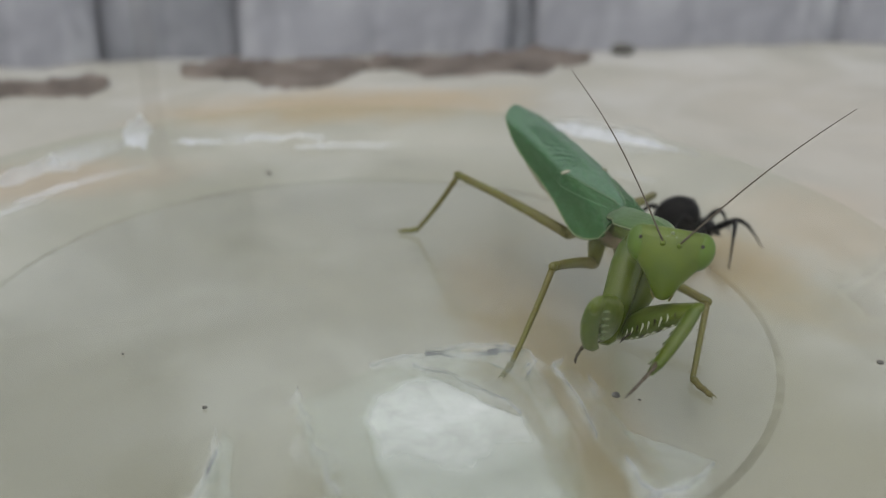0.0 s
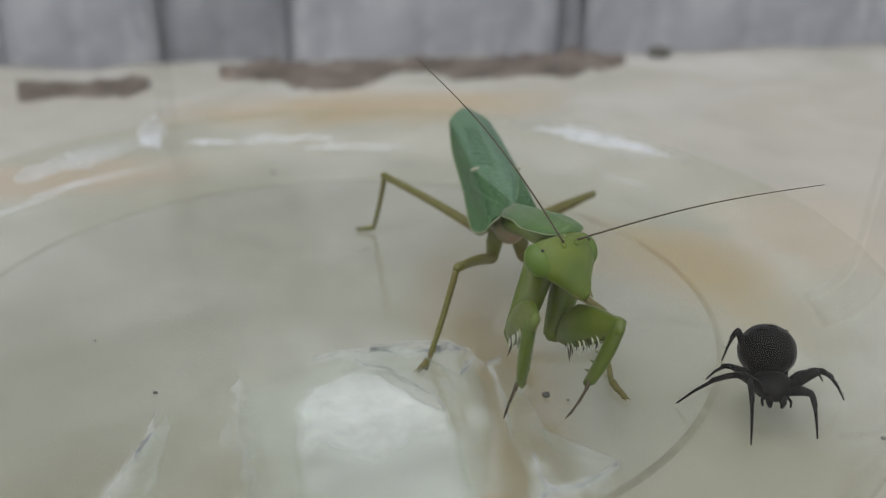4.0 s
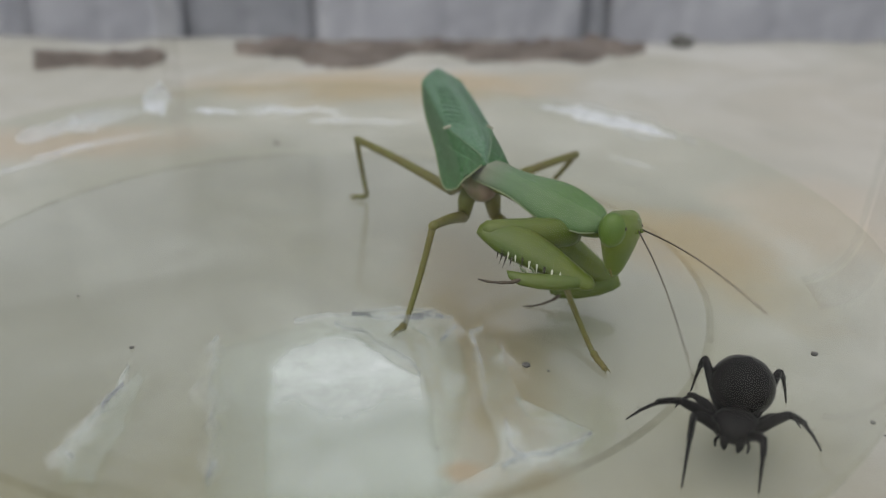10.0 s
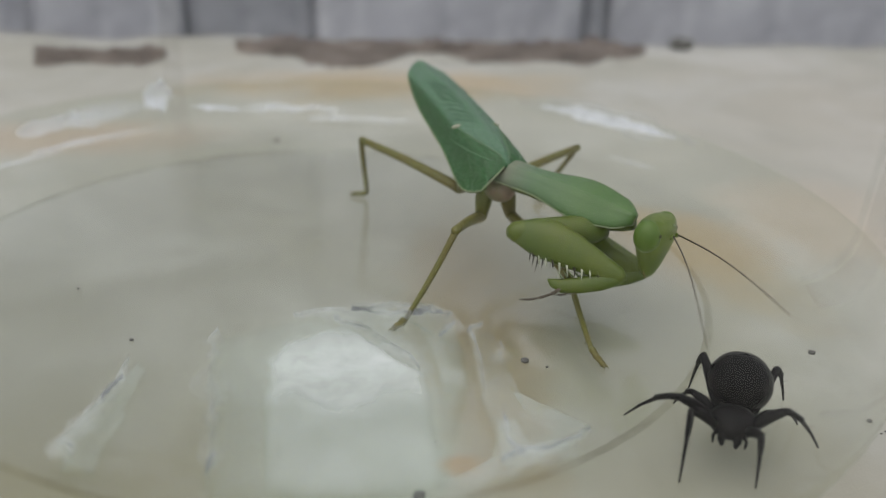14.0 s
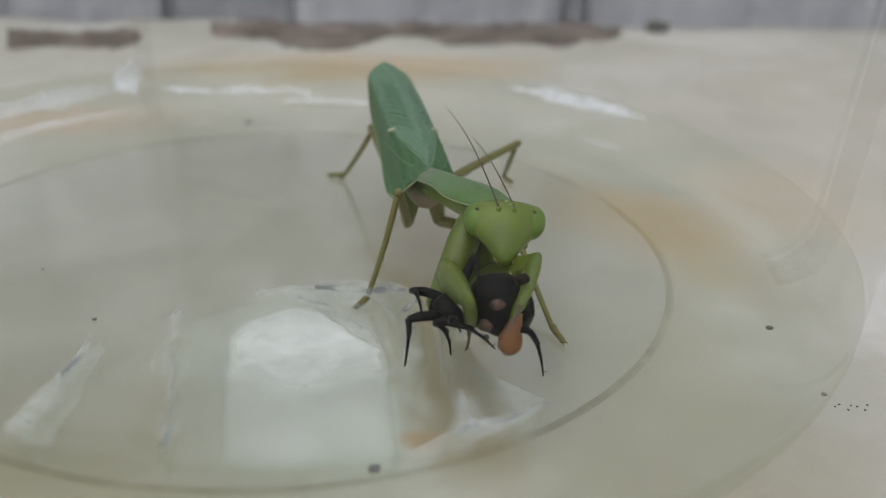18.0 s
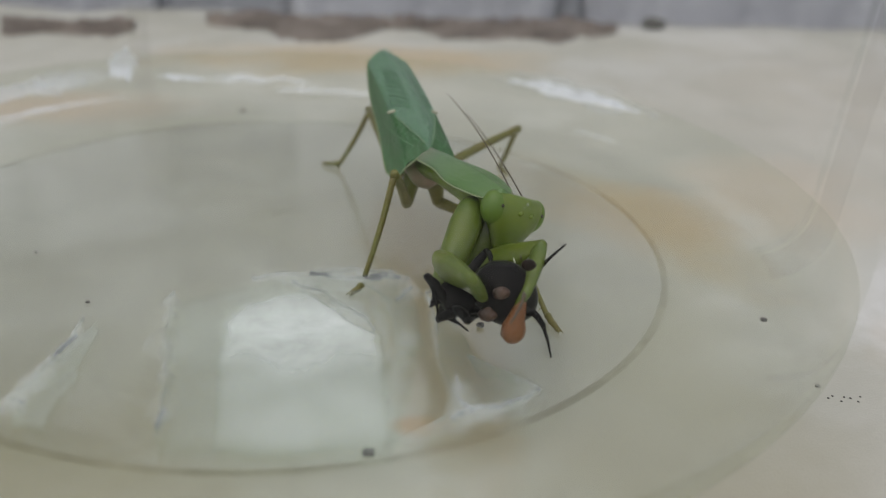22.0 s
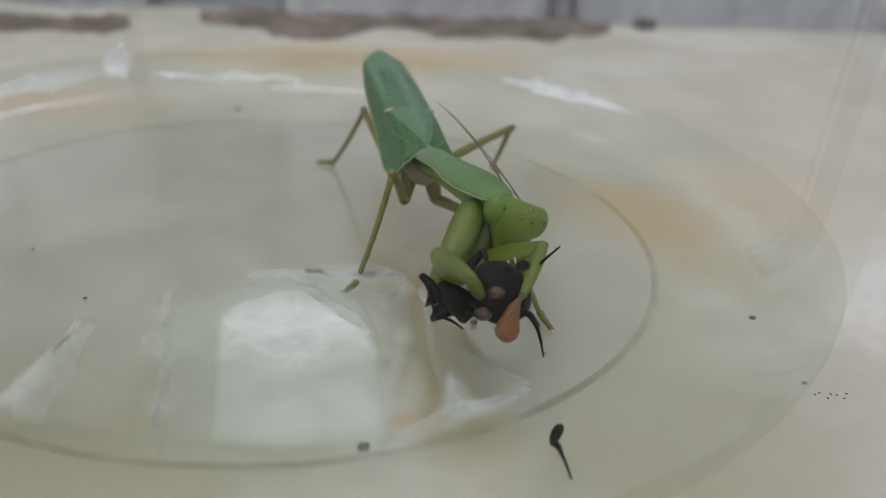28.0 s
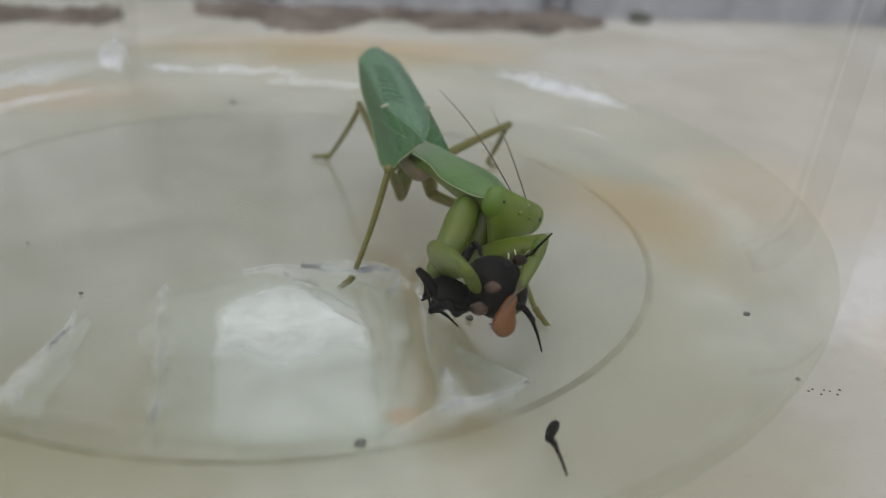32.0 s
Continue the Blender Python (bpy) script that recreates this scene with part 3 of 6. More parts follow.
def film_patch(points, height, seed, label, material=None, fade=0.16):
    """A thin wrinkled piece of film; points are its outline's corners in millimetres."""
    bm = bmesh.new()
    outline = [Vector((x / 1000, y / 1000, 0)) for x, y in points]
    centre = sum(outline, Vector()) / len(outline)
    fine = []
    for i, p in enumerate(outline):
        q = outline[(i + 1) % len(outline)]
        for k in range(10):
            s = p.lerp(q, k / 10)
            d = 0.0009 * noise.noise(s * 420 + Vector((seed, 0, 0)))
            fine.append(s + (s - centre).normalized() * (d + 0.0006))
    rings = 14
    loops = []
    sheet = bm.verts.layers.float.new("sheet")
    for r in range(rings):
        u = 1 - r / rings
        loop = []
        for p in fine:
            s = centre.lerp(p, u)
            lift = height * (0.35 + 0.65 * abs(noise.noise(s * 130 + Vector((0, seed, 0))))) * min(1.0, (1 - u) * 6 + 0.15)
            v = bm.verts.new((s.x, s.y, (0.0004 if material is None else 0.0012) + lift))
            v[sheet] = smoothstep((1 - u) / fade)
            loop.append(v)
        loops.append(loop)
    for a, b in zip(loops, loops[1:]):
        for i in range(len(a)):
            j = (i + 1) % len(a)
            bm.faces.new((a[i], a[j], b[j], b[i]))
    bm.faces.new(loops[-1])
    ob = part("plastic_film", bm, material or FILM)
    ob.visible_shadow = False
    tagged(ob, label, "plastic film")
    return ob


def crease(film, points, wide, seed):
    """A raised fold in a film, its white and thin broken bright line painted as highlights; points in millimetres."""
    line = [Vector((x / 1000, y / 1000, 0)) for x, y in points]
    path = []
    for p, q in zip(line, line[1:]):
        for k in range(12):
            s = p.lerp(q, k / 12)
            path.append(s + Vector((noise.noise(s * 220 + Vector((seed, 0, 0))), noise.noise(s * 220 + Vector((0, seed, 3))), 0)) * 0.0007)
    for name, scale, lift, material in (("fold", 3.4, 0.0, FOLD), ("fold", 1.9, 0.0003, FOLD), ("crease", 0.6, 0.0006, CREASE)):
        bm = bmesh.new()
        rows = []
        for i, s in enumerate(path):
            way = (path[min(i + 1, len(path) - 1)] - path[max(i - 1, 0)]).normalized()
            across = Vector((-way.y, way.x, 0))
            u = i / (len(path) - 1)
            w = wide * scale * MM * (0.1 + 0.9 * math.sin(math.pi * u) ** 0.7) * max(0.08, 0.55 + 1.3 * noise.noise(s * 330 + Vector((seed, 5, lift * 9000))))
            rows.append([bm.verts.new(s + across * (w * v) + Vector((0, 0, 0.0014 + lift + 0.0008 * (1 - v * v) + 0.0003 * noise.noise(s * 900)))) for v in (-1, -0.6, -0.2, 0.2, 0.6, 1)])
        for c, d in zip(rows, rows[1:]):
            for q in range(5):
                bm.faces.new((c[q], c[q + 1], d[q + 1], d[q]))
        ob = part(name, bm, material, film, "raised fold line with its highlight painted white" if name == "crease" else "soft fold with a faint painted highlight")
        ob.visible_shadow = False


def speck(x, y, z, size, seed, label="small dark grit speck on the tub floor"):
    bm = bmesh.new()
    size *= 0.8
    bmesh.ops.create_icosphere(bm, subdivisions=2, radius=size)
    for v in bm.verts:
        v.co *= 1 + 0.35 * noise.noise(v.co * (1.6 / size) + Vector((seed, 0, 0)))
        v.co.z *= 0.5
    ob = part("grit_speck", bm, GRIT)
    ob.location = (x, y, z + size * 0.38)
    ob.rotation_euler = (0, 0, seed * 1.3)
    tagged(ob, label, "grit", "grit specks")


# ---- the mantis ----
MANTIS_BASE = Vector((0.028, 0.002, 0.0))
FEET = {"mid_r": ((13.4, -22.0), (15.0, -19.8)), "mid_l": ((44.2, -30.6), (42.8, -26.8)), "hind_r": ((1.2, 35.2), (4.5, 34.5)), "hind_l": ((40.8, 34.6), (39.2, 36.5))}
LENGTHS = {"mid_r": (16.5, 16.6), "mid_l": (16.5, 16.6), "hind_r": (26.0, 16.5), "hind_l": (26.0, 16.5)}
HIPS = {"mid_r": (-2.7, 0.7, -9.2), "mid_l": (2.7, 0.7, -9.2), "hind_r": (-3.0, 9.5, -9.0), "hind_l": (3.0, 9.5, -9.0)}
MM = 0.001


def wing_point(side, u, s):
    """A place on a folded forewing, in millimetres: u along it from base to tip, s across it from the back's ridge to the front margin."""
    fold = max(0.0, s - 4.4)
    a = abs(min(s, 4.4))
    x = math.copysign(0.90 * a, s) + fold * 0.30
    z = 2.5 - 0.40 * (math.sqrt(a * a + 0.5) - 0.7) - fold * 0.90
    z += 0.5 * math.sin(u * 3.0) - 3.0 * u * u - 1.2 * max(0.0, 1 - u / 0.08) ** 2 + (0.22 if side < 0 else 0.0)
    return side * x, -1.2 + 45.0 * u - 5.5 * smoothstep((abs(s) - 1.2) / 6.5) * (1 - u) ** 3, z


def wing_edge(u):
    tip = (1 - max(0.0, (u - 0.60) / 0.40) ** 2.2) ** 0.6 if u < 1 else 0.0
    lobe = 2.0 * math.exp(-((u - 0.15) / 0.16) ** 2)
    return (9.3 * (0.80 + 0.20 * math.cos((u - 0.28) * 3.2)) + lobe) * math.sqrt(max(0.0, 1 - (1 - min(1.0, u / 0.20 + 0.004)) ** 2)) * tip + 0.03


def wing_mesh(side):
    """One folded forewing: a long rounded leaf, arched over the back, its front margin bent down. side -1 right, 1 left."""
    bm = bmesh.new()
    nu, nv = 44, 20
    grid = []
    for layer in (0, 1):
        rows = []
        for i in range(nu + 1):
            u = i / nu
            wide = wing_edge(u)
            inner = -2.0 * (1 - max(0, (u - 0.75) / 0.25) ** 2) ** 0.5 * smoothstep(u * 5)
            row = []
            for q in range(nv + 1):
                x, y, z = wing_point(side, u, inner + (wide - inner) * q / nv)
                z += 0.035 * math.sin(q * 2.1 + u * 9) - 0.16 * layer
                row.append(bm.verts.new((x * MM, y * MM, z * MM)))
            rows.append(row)
        grid.append(rows)
    for rows in grid:
        for a, c in zip(rows, rows[1:]):
            for q in range(nv):
                bm.faces.new((a[q], a[q + 1], c[q + 1], c[q]))
    up, lo = grid
    for i in range(nu):
        bm.faces.new((up[i][0], up[i + 1][0], lo[i + 1][0], lo[i][0]))
        bm.faces.new((up[i][nv], up[i + 1][nv], lo[i + 1][nv], lo[i][nv]))
    for q in range(nv):
        bm.faces.new((up[0][q], up[0][q + 1], lo[0][q + 1], lo[0][q]))
        bm.faces.new((up[nu][q], up[nu][q + 1], lo[nu][q + 1], lo[nu][q]))
    return bm


def wing_vein(side, s0, s1, u0, u1, r, edge=False):
    bm = bmesh.new()
    pts = []
    n = 30 if edge else 16
    for i in range(n):
        k = i / (n - 1)
        u = u0 + (u1 - u0) * k
        x, y, z = wing_point(side, u, wing_edge(u) if edge else s0 + (s1 - s0) * k ** 0.8)
        pts.append((x * MM, y * MM, (z + 0.04) * MM))
    return tube(bm, pts, [r * MM * (1 - 0.5 * i / n) for i in range(n)], 6)


def build_mantis():
    """Returns the mantis and its moving pieces by name. Each piece lies along its own y axis from the joint at the origin."""
    m = tagged(new("praying_mantis"), "green praying mantis with leaf-like folded wings in the tub", "mantis")
    m.location = MANTIS_BASE
    p = {}
    # abdomen with thorax and wings; y runs from the thorax backwards
    bm = bmesh.new()
    ys = [0, 2, 5, 9, 14, 20, 26, 31, 35, 38]
    rs = [2.6, 3.3, 3.6, 3.9, 4.4, 4.6, 4.2, 3.4, 2.2, 0.7]
    pts, rad = [], []
    for (y0, r0), (y1, r1) in zip(zip(ys, rs), list(zip(ys, rs))[1:]):
        for k in range(4):
            u = k / 4
            pts.append((0, (y0 + (y1 - y0) * u) * MM, (-2.6 - 0.03 * y0) * MM))
            rad.append((r0 + (r1 - r0) * u) * MM * (1.0 - 0.06 * (k == 0)))
    tube(bm, pts, rad, 16, 1.05)
    body = p["abdomen"] = part("abdomen", bm, BELLY, m, "plump pinkish green abdomen under the wings")
    for side in (1, -1):
        part("forewing", wing_mesh(side), WING, body, "folded leaf-green forewing")
        part("wing_vein", wing_vein(side, 0.6, 4.3, 0.03, 0.335, 0.12), PALE_VEIN, body, "raised pale green wing vein")
        part("wing_vein", wing_vein(side, 2.6, 6.8, 0.04, 0.34, 0.10), VEIN, body, "raised pale green wing vein")
        for k in range(7):
            part("cross_vein", wing_vein(side, 3.9 - 0.15 * k, 0.2, 0.40 + 0.058 * k, 0.285 + 0.056 * k, 0.055), VEIN, body)
        for k in range(9):
            part("cross_vein", wing_vein(side, 3.9 - 0.16 * k, 0.5, 0.375 + 0.045 * k, 0.275 + 0.043 * k, 0.07), DARK_VEIN, body, "fine dark cross vein")
        part("wing_margin", wing_vein(side, 0, 0, 0.0, 0.93, 0.15, True), MARGIN, body, "pale wing margin")
        bm = bmesh.new()
        x, y, z = wing_point(side, 0.335, 4.2)
        ball(bm, (x * MM, y * MM, (z + 0.05) * MM), (0.9 * MM, 0.42 * MM, 0.25 * MM), 12, 8, Euler((0, side * 0.5, side * 0.5)))
        part("wing_spot", bm, PALE, body, "small pale wing spot")
    bm = bmesh.new()
    ball(bm, (0, 3.5 * MM, -3.2 * MM), (3.2 * MM, 6.2 * MM, 3.4 * MM), 20, 14)
    part("thorax", bm, BELLY, body, "pinkish brown thorax")
    for side in (1, -1):
        for a, b, c in (((1.2, 2.4, -3.4), (2.2, 1.6, -6.4), (2.7, 0.6, -9.4)), ((1.4, 5.6, -4.0), (2.4, 7.8, -6.6), (3.0, 9.6, -9.0))):
            bm = bmesh.new()
            tube(bm, [(side * q[0] * MM, q[1] * MM, q[2] * MM) for q in (a, b, c)], [1.5 * MM, 1.5 * MM, 0.95 * MM], 10)
            part("hip", bm, LEG, body)
    # pronotum: broad shield, y runs from the thorax joint to the neck
    bm = bmesh.new()
    rings = []
    for i in range(31):
        u = i / 30
        wide = (2.2 + 1.85 * math.exp(-((u - 0.66) / 0.26) ** 2) + 0.45 * math.exp(-((u - 0.12) / 0.16) ** 2)) * min(1.0, math.sqrt(max(0.0, (1.02 - u) * 9)) , math.sqrt((u + 0.012) * 14))
        high = 1.25 + 0.35 * math.sin(math.pi * u)
        base = 0.25 * math.sin(math.pi * u)
        ring = []
        for k in range(24):
            a = 2 * math.pi * k / 24
            x = wide * math.cos(a)
            z = high * math.sin(a) * (1 - 0.25 * abs(math.cos(a))) if math.sin(a) > 0 else 0.55 * high * math.sin(a)
            z += 0.28 * math.exp(-(x / 0.35) ** 2) * (1 if math.sin(a) > 0 else 0)
            ring.append((x * MM, (u * 25.2 - 1.8) * MM, (z + base) * MM))
        rings.append(ring)
    loft(bm, rings)
    shield = p["pronotum"] = part("pronotum", bm, SHIELD, m, "broad green shield with a pale margin")
    for side in (1, -1):
        bm = bmesh.new()
        pts = []
        for i in range(1, 30):
            u = i / 30
            wide = (2.2 + 1.85 * math.exp(-((u - 0.66) / 0.26) ** 2) + 0.45 * math.exp(-((u - 0.12) / 0.16) ** 2)) * min(1.0, math.sqrt(max(0.0, (1.02 - u) * 9)), math.sqrt((u + 0.012) * 14))
            pts.append((side * wide * 1.01 * MM, (u * 25.2 - 1.8) * MM, 0.25 * math.sin(math.pi * u) * MM))
        tube(bm, pts, [0.12 * MM] * len(pts), 6)
        part("margin", bm, MARGIN, shield, "pale shield margin")
    bm = bmesh.new()
    tube(bm, [(0, -1.5 * MM, -1.6 * MM), (0, 5 * MM, -1.5 * MM), (0, 13 * MM, -1.6 * MM), (0, 18.5 * MM, -1.9 * MM), (0, 21.5 * MM, -1.6 * MM), (0, 23.2 * MM, -1.2 * MM)], [2.0 * MM, 1.7 * MM, 2.0 * MM, 2.3 * MM, 1.5 * MM, 0.9 * MM], 14)
    part("neck", bm, HEAD_GREEN, shield, "yellow-green neck")
    # head: x to its left eye, y to the mouth, z to the back of the head
    bm = bmesh.new()
    rings = []
    outline = ((-2.35, 2.9, 0.7), (-2.15, 4.0, 1.25), (-1.4, 4.6, 1.7), (-0.4, 4.75, 1.95), (0.7, 4.6, 1.95), (1.7, 4.2, 1.85), (2.8, 3.5, 1.7), (4.0, 2.65, 1.5), (5.2, 1.9, 1.25), (6.4, 1.3, 0.95), (7.2, 0.85, 0.6), (7.5, 0.35, 0.3))
    for y, wx, wz in outline:
        rings.append([(1.12 * wx * math.copysign(abs(math.cos(a)) ** 0.85, math.cos(a)) * MM, 0.97 * y * MM, (wz * math.sin(a) * (1.32 - 0.27 * abs(math.cos(a)) if math.sin(a) < 0 else 1.5 - 0.15 * abs(math.cos(a)))) * MM) for a in (2 * math.pi * k / 24 for k in range(24))])
    loft(bm, rings)
    head = p["head"] = part("head", bm, HEAD_GREEN, m, "triangular yellow-green head")
    for side in (1, -1):
        bm = bmesh.new()
        ball(bm, (side * 3.75 * MM, 0.2 * MM, 0.35 * MM), (2.0 * MM, 2.6 * MM, 2.0 * MM), 24, 18, Euler((0, 0, side * 0.22)))
        part("eye", bm, EYE_GREEN, head, "bulging bright green compound eye")
        bm = bmesh.new()
        ball(bm, (side * 4.0 * MM, -0.4 * MM, -1.60 * MM), (0.24 * MM, 0.26 * MM, 0.2 * MM), 10, 8)
        part("pupil", bm, SPINE_DARK, head, "tiny dark eye spot")
        bm = bmesh.new()
        tube(bm, [(side * 1.0 * MM, 0.2 * MM, -1.9 * MM), (side * 1.1 * MM, -0.1 * MM, -2.8 * MM)], [0.45 * MM, 0.32 * MM], 8)
        part("feeler_base", bm, HEAD_GREEN, head)
        bm = bmesh.new()
        tube(bm, [(side * 0.5 * MM, 5.3 * MM, -0.3 * MM), (side * 0.55 * MM, 6.3 * MM, -0.5 * MM), (side * 0.12 * MM, 7.0 * MM, -0.6 * MM)], [0.5 * MM, 0.38 * MM, 0.1 * MM], 8)
        part("jaw", bm, JAW, head, "dark pointed jaw")
        bm = bmesh.new()
        tube(bm, [(side * 0.8 * MM, 5.0 * MM, 0.3 * MM), (side * 1.4 * MM, 6.3 * MM, 0.1 * MM), (side * 1.0 * MM, 7.3 * MM, -0.2 * MM)], [0.22 * MM, 0.18 * MM, 0.12 * MM], 6)
        part("palp", bm, LEG, head)
    for x, y in ((0, -1.5), (0.55, -0.9), (-0.55, -0.9)):
        bm = bmesh.new()
        ball(bm, (x * MM, y * MM, -2.15 * MM), (0.26 * MM, 0.26 * MM, 0.2 * MM), 10, 8)
        part("ocellus", bm, MARGIN, head, "tiny pale simple eye")
    # feelers, with a slight bow
    for s in ("feeler_r", "feeler_l"):
        bm = bmesh.new()
        pts = [(0, 36.0 * MM * k / 18, 1.6 * MM * math.sin(math.pi * k / 18) * (1 if s == "feeler_r" else 0.6)) for k in range(19)]
        tube(bm, pts, [0.135 * MM * (1 - 0.6 * k / 18) for k in range(19)], 6)
        p[s] = part("feeler", bm, FEELER, m, "long thin brown feeler")
    # grasping forelegs; the spined edge faces -z
    spine_pale = finish(tube(bmesh.new(), [(0, 0, 0), (0, 0.3 * MM, -1.0 * MM), (0, 0.65 * MM, -2.1 * MM)], [0.2 * MM, 0.12 * MM, 0.02 * MM], 5), "spine", SPINE_PALE)
    spine_dark = finish(tube(bmesh.new(), [(0, 0, 0), (0, 0.25 * MM, -1.1 * MM), (0, 0.5 * MM, -2.4 * MM)], [0.2 * MM, 0.12 * MM, 0.02 * MM], 5), "spine_black", SPINE_DARK)
    tooth = finish(tube(bmesh.new(), [(0, 0, 0), (0, 0.3 * MM, -1.0 * MM), (0, 0.65 * MM, -2.1 * MM)], [0.24 * MM, 0.15 * MM, 0.02 * MM], 5), "tooth", MARGIN)
    for s in ("_r", "_l"):
        bm = bmesh.new()
        tube(bm, [(0, y * MM, z * MM) for y, z in ((-0.8, 0), (0.6, 0), (3.5, 0.1), (8, 0.15), (12.2, 0), (14.0, -0.1), (14.9, 0))], [1.3 * MM, 2.0 * MM, 2.35 * MM, 2.15 * MM, 1.85 * MM, 1.6 * MM, 0.8 * MM], 16, 1.0)
        cox = p["coxa" + s] = part("foreleg_coxa", bm, ARM, m, "smooth green upper foreleg")
        for k in range(4):
            bump_mesh = bmesh.new()
            ball(bump_mesh, ((-1.9 if s == "_r" else 1.9) * MM, (3.4 + 2.0 * k) * MM, (0.5 - 0.2 * (k % 2)) * MM), (0.22 * MM, 0.34 * MM, 0.24 * MM), 8, 6)
            part("tubercle", bump_mesh, MARGIN, cox)
        bm = bmesh.new()
        tube(bm, [(0, y * MM, z * MM) for y, z in ((-0.9, 0), (0.3, 0.1), (2.5, 0.5), (5.5, 0.8), (9.4, 0.6), (13.2, 0.2), (16, 0.0), (17.2, -0.1), (17.9, -0.1))], [0.9 * MM, 1.6 * MM, 2.65 * MM, 3.15 * MM, 2.75 * MM, 2.05 * MM, 1.45 * MM, 1.2 * MM, 0.55 * MM], 16, 0.56)
        fem = p["femur" + s] = part("foreleg_femur", bm, ARM, m, "thick green spined foreleg")
        for k in range(10):
            for sx in (-0.75, 0.75):
                y = 3.6 + 1.15 * k
                sp = new("spine", spine_dark if k % 3 == 0 else spine_pale)
                sp.parent = fem
                sp.location = (sx * MM, y * MM, (0.75 - 2.45 * math.sin(math.pi * min(1, (y + 1) / 17.5)) ** 0.7) * MM)
                sp.rotation_euler = (0, sx * 0.3, 0)
                sp.scale = (1, 1, 0.55 + 0.35 * ((k * 5) % 3) / 2)
        for k in range(4):
            sp = new("spine", spine_dark)
            sp.parent = fem
            sp.location = ((-0.2 + 0.15 * k) * MM, (3.2 + 0.75 * k) * MM, -1.5 * MM)
            sp.scale = (1.1, 1.1, (0.7, 1.0, 1.25, 0.9)[k])
        bm = bmesh.new()
        tube(bm, [(0, y * MM, z * MM) for y, z in ((-0.7, 0), (0.6, 0.2), (3, 0.5), (6.2, 0.4), (8.8, 0.0), (10.0, -0.7), (10.6, -1.4))], [1.0 * MM, 1.3 * MM, 1.35 * MM, 1.25 * MM, 1.05 * MM, 0.7 * MM, 0.08 * MM], 14, 0.65)
        tib = p["tibia" + s] = part("foreleg_tibia", bm, ARM, m, "green toothed foreleg claw")
        for k in range(10):
            sp = new("tooth", tooth)
            sp.parent = tib
            sp.location = ((0.4 if k % 2 else -0.4) * MM, (1.3 + 0.78 * k) * MM, (-0.7 - 0.035 * k) * MM)
            sp.scale = (1.15, 0.9, 0.6)
        bm = bmesh.new()
        tube(bm, [(0.3 * MM, 8.6 * MM, 0.3 * MM), (0.5 * MM, 10.2 * MM, 0.9 * MM), (0.55 * MM, 10.4 * MM, 0.95 * MM), (0.8 * MM, 12.0 * MM, 1.2 * MM), (0.85 * MM, 12.2 * MM, 1.2 * MM), (1.1 * MM, 13.8 * MM, 1.2 * MM), (1.3 * MM, 15.2 * MM, 0.9 * MM)], [0.30 * MM, 0.30 * MM, 0.20 * MM, 0.26 * MM, 0.17 * MM, 0.20 * MM, 0.08 * MM], 6)
        part("tarsus", bm, FEELER, tib, "thin dark jointed foot")
    # walking legs
    for k in ("mid_r", "mid_l", "hind_r", "hind_l"):
        lf, lt = LENGTHS[k]
        bm = bmesh.new()
        n = 9
        tube(bm, [(0, lf * MM * i / n, 0.35 * MM * math.sin(math.pi * i / n)) for i in range(n + 1)], [(1.0 - 0.32 * i / n + 0.10 * (i == n)) * MM for i in range(n + 1)], 10, 0.9)
        ball(bm, (0, lf * MM, 0), (0.72 * MM, 0.85 * MM, 0.72 * MM), 10, 8)
        p["femur_" + k] = part("leg_femur", bm, LEG, m, "slender green-brown upper leg")
        bm = bmesh.new()
        tube(bm, [(0, lt * MM * i / n, -0.3 * MM * math.sin(math.pi * i / n)) for i in range(n + 1)], [(0.54 - 0.14 * i / n) * MM for i in range(n + 1)], 8)
        for i in range(8):
            u = 0.25 + 0.09 * i
            q = Vector((0, lt * MM * u, -0.3 * MM * math.sin(math.pi * u)))
            sx = 1 if i % 2 else -1
            tube(bm, [q + Vector((sx * 0.35 * MM, 0, -0.2 * MM)), q + Vector((sx * 0.85 * MM, 0.45 * MM, -0.4 * MM))], [0.09 * MM, 0.02 * MM], 4)
        p["tibia_" + k] = part("leg_tibia", bm, LEG, m, "slender green lower leg")
        foot, ankle = FEET[k]
        a = Vector((ankle[0] * MM, ankle[1] * MM, 0.8 * MM)) - MANTIS_BASE
        f = Vector((foot[0] * MM, foot[1] * MM, 0.42 * MM)) - MANTIS_BASE
        bm = bmesh.new()
        pts, rad = [], []
        for i in range(9):
            u = i / 8
            q = a.lerp(f, u)
            q.z = a.z + (f.z - a.z) * smoothstep(u * 1.4) + 0.1 * MM * math.sin(u * 12)
            pts.append(q)
            rad.append((0.50 - 0.16 * u + 0.10 * (i % 2)) * MM)
        tube(bm, pts, rad, 8)
        for sx in (-1, 1):
            way = (f - a).normalized()
            across = way.cross(Vector((0, 0, 1)))
            tube(bm, [f, f + way * 0.4 * MM + across * sx * 0.25 * MM + Vector((0, 0, 0.1 * MM)), f + way * 0.7 * MM + across * sx * 0.4 * MM - Vector((0, 0, 0.2 * MM))], [0.17 * MM, 0.11 * MM, 0.03 * MM], 5)
        p["foot_" + k] = part("tarsus", bm, LEG, m, "small clawed foot")
    return m, p


# ---- the spider ----
LEG_ENDS = {}


def bristle(bm, q, a):
    d = Vector((math.cos(a), math.sin(a), 0.4)) * 0.75 * MM
    tube(bm, [q, q + d], [0.05 * MM, 0.012 * MM], 4)


